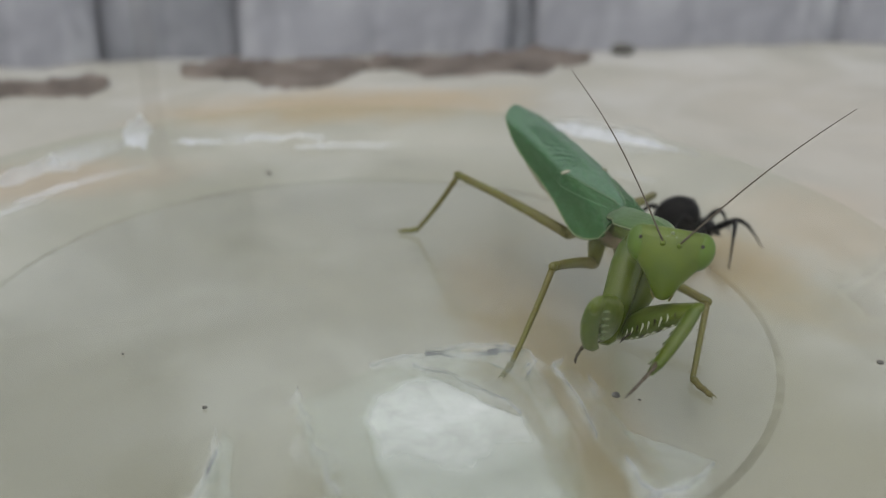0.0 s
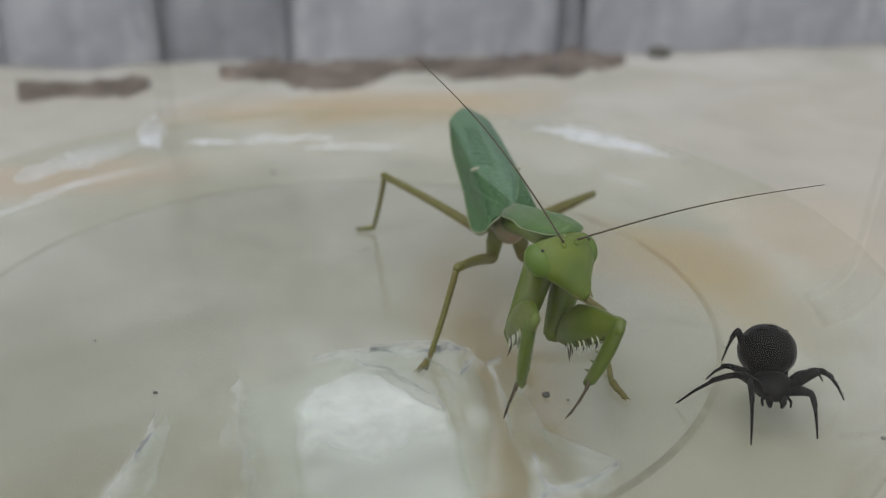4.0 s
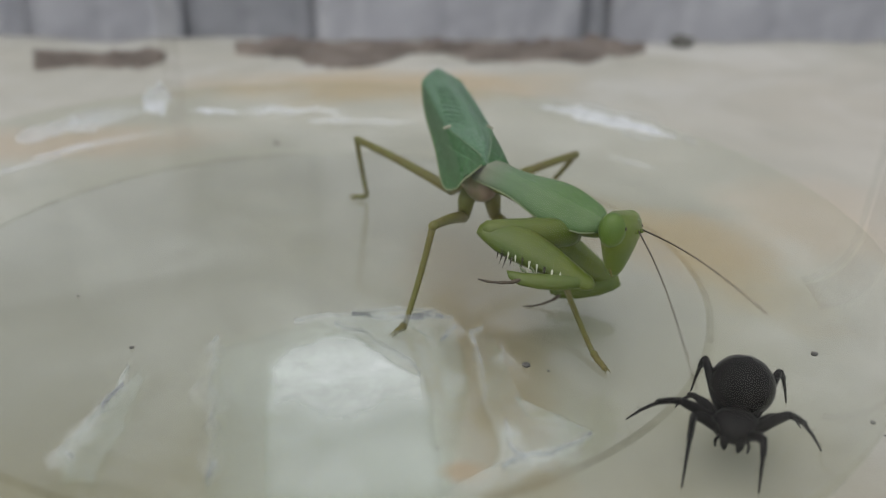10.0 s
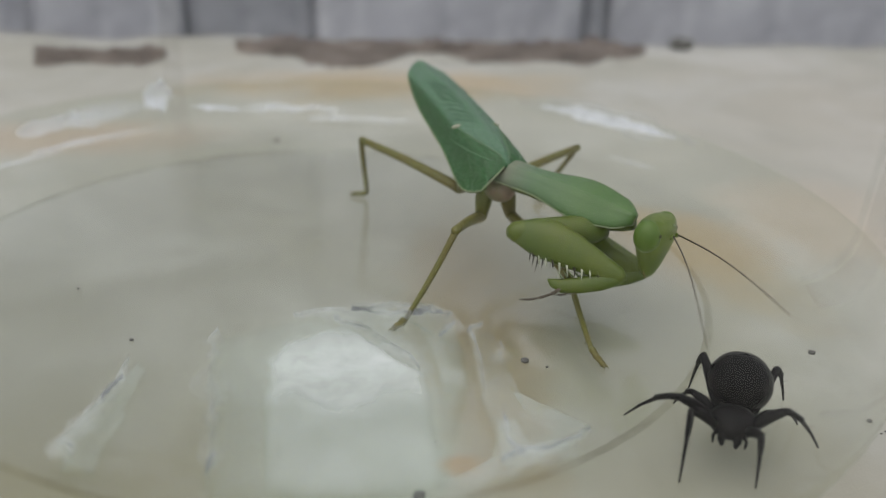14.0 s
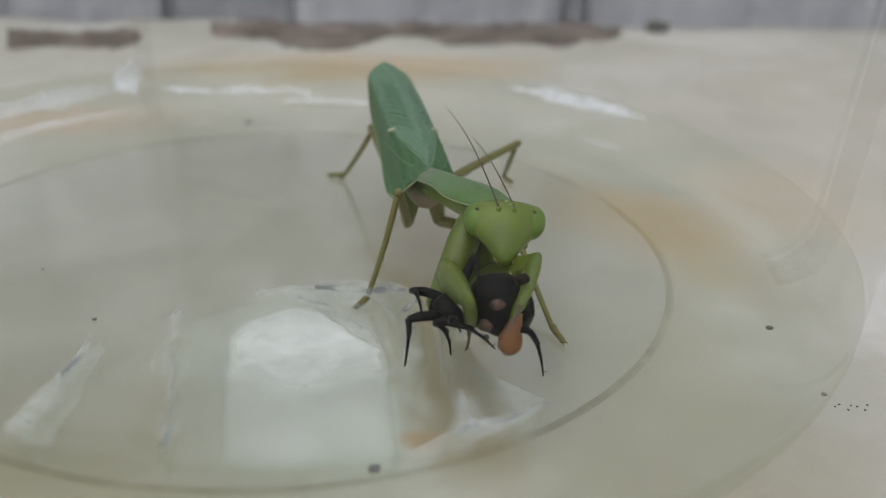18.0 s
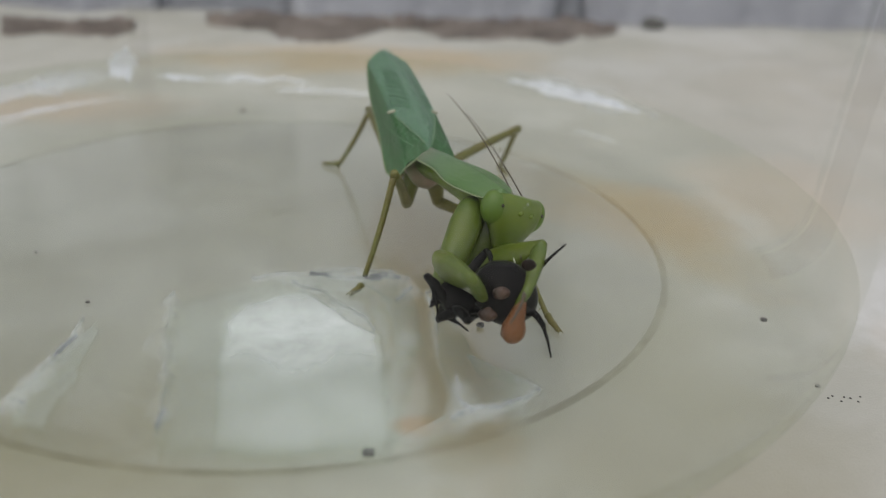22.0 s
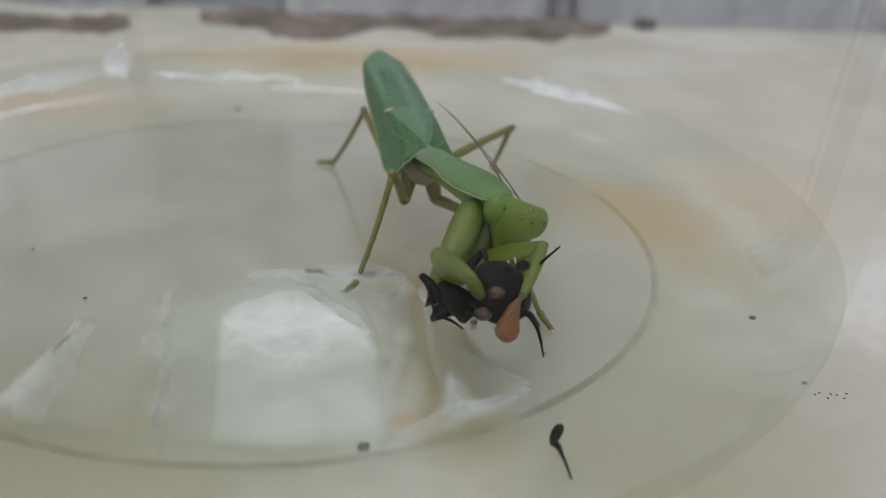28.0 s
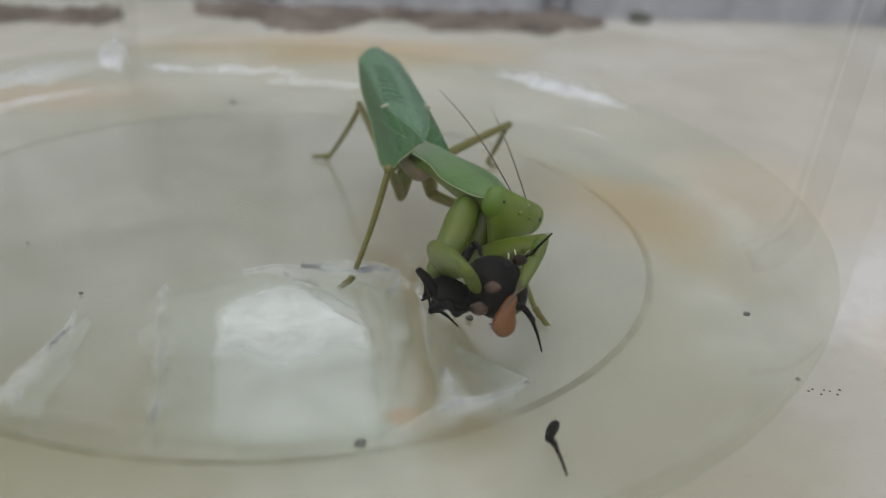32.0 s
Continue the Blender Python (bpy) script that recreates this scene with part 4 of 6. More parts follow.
def build_spider():
    """Faces -y in its own space, standing at z 0. Returns the spider and its legs and flesh."""
    s = tagged(new("spider"), "black round-bodied spider caught by the mantis", "spider")
    p = {}
    bm = bmesh.new()
    ball(bm, (0, 0, 0), (4.2 * MM, 4.7 * MM, 4.0 * MM), 32, 22)
    for v in bm.verts:
        v.co *= 1 + 0.02 * noise.noise(v.co * 700)
        if v.co.y > 0:
            v.co.x *= 1 - 0.18 * (v.co.y / (5.5 * MM)) ** 2
    ab = part("abdomen", bm, SPIDER_ABDOMEN, s, "round velvety black abdomen")
    ab.location = (0, 0.9 * MM, 5.7 * MM)
    ab.rotation_euler = (radians(-28), 0, 0)
    bm = bmesh.new()
    ball(bm, (0, 0, 0), (3.0 * MM, 3.2 * MM, 1.9 * MM), 22, 14)
    for v in bm.verts:
        if v.co.y < 0:
            v.co.x *= 1 - 0.30 * (v.co.y / (3.3 * MM)) ** 2
    ce = part("cephalothorax", bm, SPIDER, s, "dull black front body")
    ce.location = (0, -4.6 * MM, 3.1 * MM)
    for side in (-1, 1):
        bm = bmesh.new()
        tube(bm, [(side * 0.8 * MM, -7.0 * MM, 2.8 * MM), (side * 0.95 * MM, -7.7 * MM, 2.2 * MM), (side * 0.8 * MM, -7.9 * MM, 1.5 * MM)], [0.7 * MM, 0.5 * MM, 0.2 * MM], 8)
        part("fang", bm, SPIDER, s)
        bm = bmesh.new()
        tube(bm, [(side * 1.5 * MM, -6.8 * MM, 2.8 * MM), (side * 2.0 * MM, -7.6 * MM, 2.5 * MM), (side * 1.9 * MM, -8.1 * MM, 1.8 * MM)], [0.26 * MM, 0.22 * MM, 0.14 * MM], 8)
        part("palp", bm, SPIDER, s)
    # legs: root at the side of the front body, knee up, foot on the ground; each in its own space from its root
    plan = {"front_l": (1.9, -6.2, 3.4, -9.8, 5.2, 3.8, -13.2), "front_r": (-1.9, -6.2, -4.9, -9.4, 6.4, -4.7, -15.6),
            "second_l": (2.4, -5.0, 5.8, -5.3, 6.6, 10.6, -1.4), "second_r": (-2.4, -5.0, -6.7, -7.9, 7.0, -13.4, -4.0),
            "third_l": (2.4, -3.8, 5.0, -2.3, 4.3, 8.0, 3.0), "third_r": (-2.4, -3.8, -5.0, -2.0, 4.3, -7.8, 1.5),
            "rear_l": (2.0, -2.8, 4.2, 4.4, 6.8, 6.0, 8.4), "rear_r": (-2.0, -2.8, -5.0, 1.9, 8.0, -6.4, 6.4)}
    for k, (x0, y0, x1, y1, z1, x2, y2) in plan.items():
        root = Vector((x0, y0, 3.0)) * MM
        knee = Vector((x1, y1, z1)) * MM
        foot = Vector((x2, y2, 0.15)) * MM
        bend = knee.lerp(foot, 0.42) + Vector((0, 0, 1.1 * MM))
        bm = bmesh.new()
        pts = [root, root.lerp(knee, 0.25) + Vector((0, 0, 0.3 * MM)), root.lerp(knee, 0.6) + Vector((0, 0, 0.4 * MM)), root.lerp(knee, 0.9) + Vector((0, 0, 0.1 * MM)), knee]
        tube(bm, [q - root for q in pts], [0.46 * MM, 0.68 * MM, 0.68 * MM, 0.54 * MM, 0.46 * MM], 10)
        for i in range(9):
            bristle(bm, root.lerp(knee, (i + 0.5) / 9) + Vector((0, 0, 0.35 * MM)) - root, i * 2.4)
        leg = part("leg", bm, SPIDER, s, "bristly black leg")
        leg.location = root
        bm = bmesh.new()
        pts = [knee, knee.lerp(bend, 0.4) + Vector((0, 0, 0.15 * MM)), bend, bend.lerp(foot, 0.06) - Vector((0, 0, 0.1 * MM)), bend.lerp(foot, 0.5) + Vector((0, 0, 0.2 * MM)), foot]
        tube(bm, [q - knee for q in pts], [0.46 * MM, 0.42 * MM, 0.38 * MM, 0.27 * MM, 0.20 * MM, 0.11 * MM], 9)
        for i in range(9):
            u = (i + 0.5) / 9
            bristle(bm, knee.lerp(foot, u) + Vector((0, 0, 1.0 * MM * math.sin(math.pi * u))) - knee, i * 2.4 + 1)
        low = part("lower_leg", bm, SPIDER, leg, "thin tapering black lower leg")
        low.location = knee - root
        p[k] = (leg, low)
        LEG_ENDS[k] = (root, knee, foot)
    # soft flesh inside the abdomen, pulled out once it is torn
    bm = bmesh.new()
    tube(bm, [(0, 0.9 * MM, 1.6 * MM), (0, 0.5 * MM, 0.6 * MM), (0, 0.2 * MM, -0.8 * MM), (0, 0, -2.2 * MM), (0, -0.1 * MM, -3.3 * MM), (0, 0, -4.1 * MM), (0, 0, -4.45 * MM)], [0.4 * MM, 0.85 * MM, 1.15 * MM, 1.6 * MM, 1.55 * MM, 0.95 * MM, 0.2 * MM], 16)
    p["flesh"] = part("flesh", bm, FLESH, s, "shiny orange-brown soft flesh")
    for k, size in (("tissue", (0.8, 1.05, 0.9)), ("tissue_low", (0.9, 1.2, 1.1)), ("tissue_side", (0.7, 0.9, 0.8))):
        bm = bmesh.new()
        ball(bm, (0, 0, 0), tuple(v * MM for v in size), 18, 12)
        for v in bm.verts:
            v.co *= 1 + 0.35 * noise.noise(v.co * 900 + Vector((size[0], 0, 0)))
        p[k] = part("tissue", bm, BONE, s, "tan torn tissue") if k != "tissue_side" else part("torn_skin", bm, TORN_SKIN, s, "dark brown torn skin")
    return s, p


build_ground()
build_slab()
dirt_ridge(-0.056, 0.094, 0.187, 0.210, 0.025, 1.0, "long crumbly brown dirt ridge on the slab edge")
dirt_ridge(-0.119, -0.077, 0.166, 0.172, 0.016, 5.0, "short brown dirt patch on the slab edge")
build_blocks()
speck(0.1105, 0.222, -0.0045, 0.0062, 3.0, "dark grey pebble at the slab edge")
TUB = build_tub()
WIDE_FILM = film_patch(((-12, -28.5), (2.5, -18), (9.5, -15.5), (22, -17.5), (24.5, -34), (23, -49), (21.5, -63), (-5, -63.2)), 0.0007, 2.0, "crumpled clear film scrap on the tub floor")
# white of this scrap stands in for sky reflected off the tub floor
SKY_FILM = film_patch(((-1.6, -43), (-2.8, -34.5), (-1.4, -28.6), (3.8, -24.8), (6.4, -23.6), (9.4, -26.8), (14, -32.6), (18.2, -35.6), (19.2, -41), (21.6, -60.6), (8, -63.4), (1.6, -62.2)), 0.0010, 4.0, "film scrap on the tub floor with sky reflection painted white", GLARE_FILM, 0.12)
STRIP_FILM = film_patch(((-21.0, -34.0), (-19.6, -37), (-19.4, -46), (-19.0, -57), (-18.5, -59.5), (-22.5, -59), (-24.6, -54.0), (-22.6, -44)), 0.0006, 7.0, "thin clear film strip on the tub floor")
# pale shred added where the floor reflects, its veil imitating that
SIDE_FILM = film_patch(((24.3, -22.4), (28.4, -24.0), (30.0, -33), (32.0, -45), (40.5, -47.8), (36.5, -52.0), (29, -57.0), (26.9, -44), (25.5, -31.7)), 0.0007, 9.0, "pale film shred by the moulded ring, reflections put into its colour", PALE_FILM)
CORNER_FILM = film_patch(((13.5, -18.6), (18.8, -16.4), (22.2, -19.4), (23.0, -26), (25.0, -39.5), (21.4, -44.0), (20.2, -32), (17.6, -23)), 0.0009, 12.0, "crinkled whitish corner of film on the tub floor", PALE_FILM, 0.3)
# shred added for the highlights beside the ring, painted as white film
RING_FILM = film_patch(((20.5, -60.6), (26.6, -56.2), (28.4, -51.5), (27.8, -45.6), (30.8, -45.4), (31.8, -52.0), (40.6, -48.4), (36.6, -52.6), (30.2, -57.8), (24.0, -61.6)), 0.0006, 15.0, "film shred along the moulded ring, reflections painted white", RING_GLARE, 0.45)
for film, points, wide in (
        (STRIP_FILM, ((-21.2, -58.5), (-23.9, -55.9), (-23.0, -52.2), (-22.0, -45.7), (-21.4, -41.7), (-21.9, -35.4)), 0.8),
        (STRIP_FILM, ((-22.2, -46.5), (-21.5, -43.4), (-21.0, -40.0)), 0.6),
        (WIDE_FILM, ((-5.4, -60.6), (-5.7, -56.2), (-7.9, -45.8), (-9.9, -37.4), (-11.8, -29.5), (-11.6, -26.9)), 0.7),
        (WIDE_FILM, ((-5.0, -60.8), (-5.3, -58.6), (-5.5, -56.4)), 0.6),
        (WIDE_FILM, ((-1.8, -21.7), (5.6, -20.0), (12.7, -20.7), (18.2, -18.8)), 0.6),
        (WIDE_FILM, ((16.0, -19.4), (21.8, -19.8), (22.7, -23.4), (20.3, -27.2)), 0.7),
        (WIDE_FILM, ((7.0, -19.2), (13.0, -17.4), (19.0, -17.8), (21.0, -19.2)), 0.4),
        (SKY_FILM, ((4.7, -22.5), (9.7, -25.6), (15.3, -31.9), (18.4, -36.3)), 0.5),
        (SIDE_FILM, ((28.6, -46.8), (29.6, -52.0), (30.5, -53.9), (28.4, -56.8)), 0.6),
        (SIDE_FILM, ((30.5, -53.9), (34.3, -53.2), (40.4, -48.5)), 0.7),
        (SIDE_FILM, ((29.3, -27.5), (29.5, -30.3), (28.9, -33.2)), 0.8),
        (SIDE_FILM, ((26.9, -22.4), (25.0, -24.0), (25.9, -31.7), (26.9, -42.7)), 0.22)):
    crease(film, points, wide, points[0][0])
for x, y, size, seed in ((-0.0243, -0.0278, 0.00042, 1), (-0.0206, 0.0702, 0.0008, 2), (0.0761, -0.0242, 0.0007, 3), (0.0329, -0.0297, 0.0008, 4), (0.0189, -0.0606, 0.0009, 5),
                        (0.0205, -0.050, 0.00025, 6), (0.036, -0.031, 0.0003, 7), (-0.038, -0.012, 0.0003, 8)):
    speck(x, y, 0.0, size, seed)
speck(0.081, -0.0357, -0.0040, 0.0005, 9, "small dark grit speck on the stone slab")
for k in range(7):
    speck(0.0815 + 0.0008 * k, -0.0385 + 0.0007 * math.sin(k * 2.3), -0.0041, 0.00022, 10 + k, "small dark grit speck on the stone slab")
MANTIS, M_PARTS = build_mantis()
SPIDER_OB, S_PARTS = build_spider()

ROWS = {name: [] for name in M_PARTS}


def aim(a, b, up=(0, 0, 1)):
    """The pose at a whose y axis runs to b and whose z axis is near up."""
    y = (b - a).normalized()
    x = y.cross(Vector(up)).normalized()
    z = x.cross(y)
    r = Matrix((x, y, z)).transposed().to_4x4()
    return Matrix.Translation(a) @ r


def stance(t, tilt=(0, 0, 1), shift=((0, 0), (0, 0), (0, 0), (0, 0)), **joints):
    """One pose of the mantis: joints in millimetres in the world."""
    j = {k: Vector(v) * MM for k, v in joints.items()}
    home = Matrix.Translation(-MANTIS_BASE)

    def put(name, m):
        ROWS[name].append((t, home @ m))

    body = aim(j["thorax"], j["rear"])
    put("abdomen", body)
    shield = aim(j["thorax"], j["neck"], tilt)
    put("pronotum", shield)
    x = (j["eye"] - j["head"]).normalized()
    y = j["mouth"] - j["head"]
    y = (y - x * y.dot(x)).normalized()
    z = x.cross(y)
    head = Matrix.Translation(j["head"]) @ Matrix((x, y, z)).transposed().to_4x4()
    put("head", head)
    for s, side in (("_r", -1), ("_l", 1)):
        put("feeler" + s, aim(head @ Vector((side * 1.1 * MM, -0.2 * MM, -2.7 * MM)), j["feeler" + s]))
        root = shield @ Vector((-side * 2.2 * MM, 18.8 * MM, -2.2 * MM))
        e, k, tip = j["elbow" + s], j["knee" + s], j["tip" + s]
        put("coxa" + s, aim(root, e, (0.2, -1, 0.3)))
        level = Matrix.Diagonal((1, 0.3 if t < 4 else 1, 1))
        put("femur" + s, aim(e, k, level @ (e.lerp(k, 0.5) - tip)))
        put("tibia" + s, aim(k, tip, level @ (k - e) if t < 4 and s == "_l" else level @ (tip - e)))
    for k, step in zip(("mid_r", "mid_l", "hind_r", "hind_l"), shift):
        hip = body @ (Vector(HIPS[k]) * MM)
        slide = Vector((*step, 0)) * MM
        ankle = Vector((*FEET[k][1], 0.8)) * MM + slide
        ROWS["foot_" + k].append((t, Matrix.Translation(slide)))
        put("femur_" + k, aim(hip, j[k]))
        put("tibia_" + k, aim(j[k], ankle))


def held(x, y, z, turn, tilt, roll):
    """The spider's pose with the centre of its abdomen at a place in millimetres."""
    return pose(x * MM, y * MM, z * MM, tilt, roll, turn) @ Matrix.Translation((0, -0.0009, -0.0057))


# pulled-out flesh and tissue, in the spider's space
TORN = pose(0.0041, 0.0024, 0.0061) @ pose(0, 0, 0, -12, 8, 0).inverted()
TISSUE = {"tissue": pose(0.0036, -0.0001, 0.0081), "tissue_low": pose(0.0040, -0.0008, 0.0046), "tissue_side": pose(0.0015, 0.0023, 0.0119)}


def motions():
    # the mantis: feet planted, body swaying, turning to the spider, striking and feeding
    stance(0, thorax=(39.8, -3.2, 16.7), rear=(30.8, 36.7, 24.1), neck=(37.7, -26.3, 23.6), head=(37.9, -30.3, 23.4), eye=(41.5, -31.8, 23.2), mouth=(36.5, -33.1, 17.1), elbow_r=(31.1, -28.3, 9.6), knee_r=(25.6, -39.8, 19.9), tip_r=(26.6, -35.4, 11.5), elbow_l=(33.7, -25.2, 7.8), knee_l=(39.4, -37.3, 17.4), tip_l=(33.3, -41.8, 11.8), feeler_r=(30.8, 2.4, 40.4), feeler_l=(69.3, -17.0, 38.8), mid_r=(26.7, -13.5, 13.0), mid_l=(52.0, -13.3, 6.0), hind_r=(17.5, 25.8, 14.2), hind_l=(56.9, 28.4, 8.4), shift=((4.4, -1.3), (2.2, -0.6), (5.9, -2.7), (4, -1)))
    stance(1, thorax=(37.6, -3.4, 17.8), rear=(30.3, 36.9, 23.9), neck=(37.6, -26.1, 24.6), head=(38.2, -29.7, 24.5), eye=(42.1, -30.1, 24.9), mouth=(41.3, -32.2, 18.2), elbow_r=(31.8, -30.6, 11.4), knee_r=(25.7, -41.8, 21.7), tip_r=(26.7, -38.3, 12.9), elbow_l=(34.9, -26.0, 8.4), knee_l=(40.3, -38.4, 17.8), tip_l=(34.7, -40.9, 11.4), feeler_r=(35.4, 5.1, 38.1), feeler_l=(68.7, -15.1, 41.6), mid_r=(26.5, -15.4, 13.4), mid_l=(48.9, -14.3, 9.6), hind_r=(17.4, 26.9, 14.2), hind_l=(55.5, 27.5, 8.4), shift=((4.2, -1.3), (1.9, -0.6), (5.0, -2.5), (3.6, -1)))
    stance(2, thorax=(33.6, -3.7, 18.4), rear=(28.8, 37.2, 23.8), neck=(37.1, -25.7, 24.7), head=(37.7, -29.3, 24.0), eye=(40.9, -28.9, 24.0), mouth=(39.1, -32.5, 17.8), elbow_r=(31.8, -28.5, 9.4), knee_r=(26.6, -39.7, 20.0), tip_r=(26.9, -36.1, 11.3), elbow_l=(34.2, -26.2, 8.9), knee_l=(38.8, -39.4, 17.7), tip_l=(33.6, -40.1, 10.6), feeler_r=(32.8, 4.8, 38.6), feeler_l=(70.9, -14.6, 35.0), mid_r=(24.0, -16.6, 14.0), mid_l=(49.3, -11.1, 4.2), hind_r=(14.6, 27.3, 15.0), hind_l=(52.7, 26.5, 8.9), shift=((2.6, -1.2), (1.2, -0.5), (3.5, -2.0), (2.4, -0.8)))
    stance(3, thorax=(29.9, -4.0, 18.5), rear=(25.2, 37.1, 24.0), neck=(34.2, -25.7, 24.4), head=(32.8, -29.0, 22.9), eye=(36.5, -27.5, 22.9), mouth=(34.6, -33.3, 17.7), elbow_r=(28.1, -33.0, 12.8), knee_r=(25.4, -46.1, 22.4), tip_r=(25.2, -42.4, 13.5), elbow_l=(31.1, -27.2, 9.3), knee_l=(35.5, -40.2, 18.4), tip_l=(32.2, -38.8, 9.5), feeler_r=(24.5, 5.5, 34.3), feeler_l=(69.1, -17.8, 21.7), mid_r=(21.2, -17.2, 14.6), mid_l=(44.0, -12.1, 6.2), hind_r=(8.7, 25.2, 14.9), hind_l=(49.2, 26.0, 10.0), shift=((1.2, -1.2), (0.2, -0.5), (1.2, -1.6), (1, -0.4)))
    stance(3.5, thorax=(30.1, -4.0, 18.7), rear=(24.9, 37.0, 24.7), neck=(34.5, -25.7, 24.6), head=(32.7, -29.1, 22.7), eye=(36.3, -27.6, 22.7), mouth=(34.6, -35.3, 18.9), elbow_r=(28.4, -33.0, 13.0), knee_r=(25.3, -46.1, 22.5), tip_r=(25.2, -43.2, 13.5), elbow_l=(31.6, -27.2, 9.4), knee_l=(35.5, -40.5, 18.3), tip_l=(32.0, -40.4, 10.0), feeler_r=(21.0, 3.1, 37.6), feeler_l=(68.1, -15.4, 26.9), mid_r=(20.7, -16.9, 14.6), mid_l=(43.6, -12.4, 6.4), hind_r=(8.4, 24.9, 14.8), hind_l=(49.0, 26.1, 10.1), shift=((1.0, -1.0), (0.2, -0.5), (0.9, -1.6), (0.8, -0.4)))
    stance(4.5, thorax=(29.2, -3.3, 18.6), rear=(23.7, 38.0, 24.6), neck=(37.8, -23.2, 22.3), head=(37.8, -26.5, 21.8), eye=(40.3, -24.2, 21.7), mouth=(38.4, -30.1, 16.6), elbow_r=(27.0, -24.3, 8.2), knee_r=(31.8, -38.0, 15.0), tip_r=(28.8, -39.7, 7.8), elbow_l=(37.2, -23.8, 8.6), knee_l=(45.0, -36.8, 15.0), tip_l=(41.6, -36.5, 7.4), feeler_r=(33.3, -29.1, 29.7), feeler_l=(59.0, -36.6, 28.3), mid_r=(19.8, -16.1, 14.9), mid_l=(44.9, -9.4, 1.4), hind_r=(7.5, 25.7, 14.9), hind_l=(48.2, 26.8, 11.0), tilt=(0, -0.4, 1), shift=((0.5, -0.5), (0.1, -0.25), (0.45, -0.8), (0.4, -0.2)))
    stance(5.5, thorax=(28.4, -2.6, 18.5), rear=(22.6, 39.0, 24.5), neck=(41.2, -20.7, 20.0), head=(43.0, -23.9, 21.0), eye=(44.3, -20.8, 20.7), mouth=(42.4, -24.9, 14.3), elbow_r=(26.7, -25.7, 17.6), knee_r=(30.0, -42.2, 18.0), tip_r=(25.5, -47.6, 24.7), elbow_l=(32.9, -9.2, 10.4), knee_l=(43.6, -20.9, 6.8), tip_l=(35.4, -25.2, 8.8), feeler_r=(45.5, -61.2, 21.9), feeler_l=(50.0, -57.8, 29.7), mid_r=(19.1, -15.2, 15.3), mid_l=(42.3, -10.3, 3.3), hind_r=(6.3, 26.2, 14.9), hind_l=(47.4, 27.4, 11.6), tilt=(0, -0.75, 1))
    stance(6, thorax=(27.4, -2.6, 18.7), rear=(22.0, 39.0, 25.0), neck=(40.2, -20.8, 19.3), head=(41.6, -23.9, 20.4), eye=(43.2, -20.6, 19.8), mouth=(40.6, -24.9, 13.6), elbow_r=(25.8, -25.7, 17.6), knee_r=(29.2, -42.1, 17.1), tip_r=(24.8, -47.6, 24.0), elbow_l=(31.5, -9.1, 10.1), knee_l=(42.5, -20.4, 5.8), tip_l=(34.3, -24.8, 7.8), feeler_r=(46.4, -61.3, 16.0), feeler_l=(50.6, -57.8, 27.2), mid_r=(18.8, -15.4, 15.4), mid_l=(41.2, -10.5, 3.6), hind_r=(5.4, 26.4, 15.1), hind_l=(47.0, 27.0, 11.6), tilt=(0, -0.75, 1))
    stance(8, thorax=(27.5, -2.6, 20.7), rear=(21.0, 39.1, 25.3), neck=(41.7, -19.9, 18.7), head=(44.2, -22.4, 20.9), eye=(45.8, -18.8, 19.8), mouth=(42.8, -23.5, 13.9), elbow_r=(26.4, -24.0, 18.6), knee_r=(31.9, -39.1, 16.5), tip_r=(26.6, -43.1, 22.7), elbow_l=(33.1, -7.8, 9.8), knee_l=(44.2, -19.5, 7.4), tip_l=(36.1, -24.1, 8.8), feeler_r=(46.8, -60.2, 17.4), feeler_l=(53.8, -56.6, 25.6), mid_r=(18.4, -16.2, 15.8), mid_l=(40.9, -10.8, 5.1), hind_r=(5.5, 26.4, 15.1), hind_l=(46.2, 27.4, 12.5), tilt=(0, -0.75, 1))
    stance(10, thorax=(26.8, -2.1, 20.0), rear=(18.7, 38.4, 26.3), neck=(44.5, -16.9, 16.7), head=(46.7, -19.0, 17.5), eye=(48.6, -15.5, 16.4), mouth=(46.0, -20.0, 10.4), elbow_r=(26.5, -18.5, 16.1), knee_r=(40.4, -24.0, 11.3), tip_r=(32.1, -25.0, 11.6), elbow_l=(32.8, -4.6, 10.2), knee_l=(48.2, -9.8, 4.4), tip_l=(39.5, -9.6, 1.9), feeler_r=(49.1, -57.0, 14.0), feeler_l=(56.2, -53.6, 22.2), mid_r=(18.9, -15.7, 15.5), mid_l=(39.4, -11.3, 5.8), hind_r=(3.3, 26.4, 15.5), hind_l=(45.5, 27.8, 13.2), tilt=(0, -0.75, 1))
    stance(11.5, thorax=(28.6, -1.7, 19.8), rear=(15.9, 36.9, 27.3), neck=(47.1, -16.3, 17.0), head=(50.4, -18.1, 16.6), eye=(52.6, -14.8, 15.9), mouth=(49.6, -18.9, 9.6), elbow_r=(28.8, -15.9, 14.7), knee_r=(44.5, -20.5, 9.8), tip_r=(35.2, -19.8, 7.6), elbow_l=(34.5, -4.7, 10.5), knee_l=(51.0, -9.1, 5.2), tip_l=(42.1, -7.5, 1.9), feeler_r=(49.9, -56.2, 16.3), feeler_l=(58.8, -53.3, 21.4), mid_r=(21.3, -15.9, 14.7), mid_l=(39.8, -11.0, 5.2), hind_r=(3.5, 26.2, 15.6), hind_l=(45.6, 28.6, 13.6), tilt=(0, -0.75, 1))
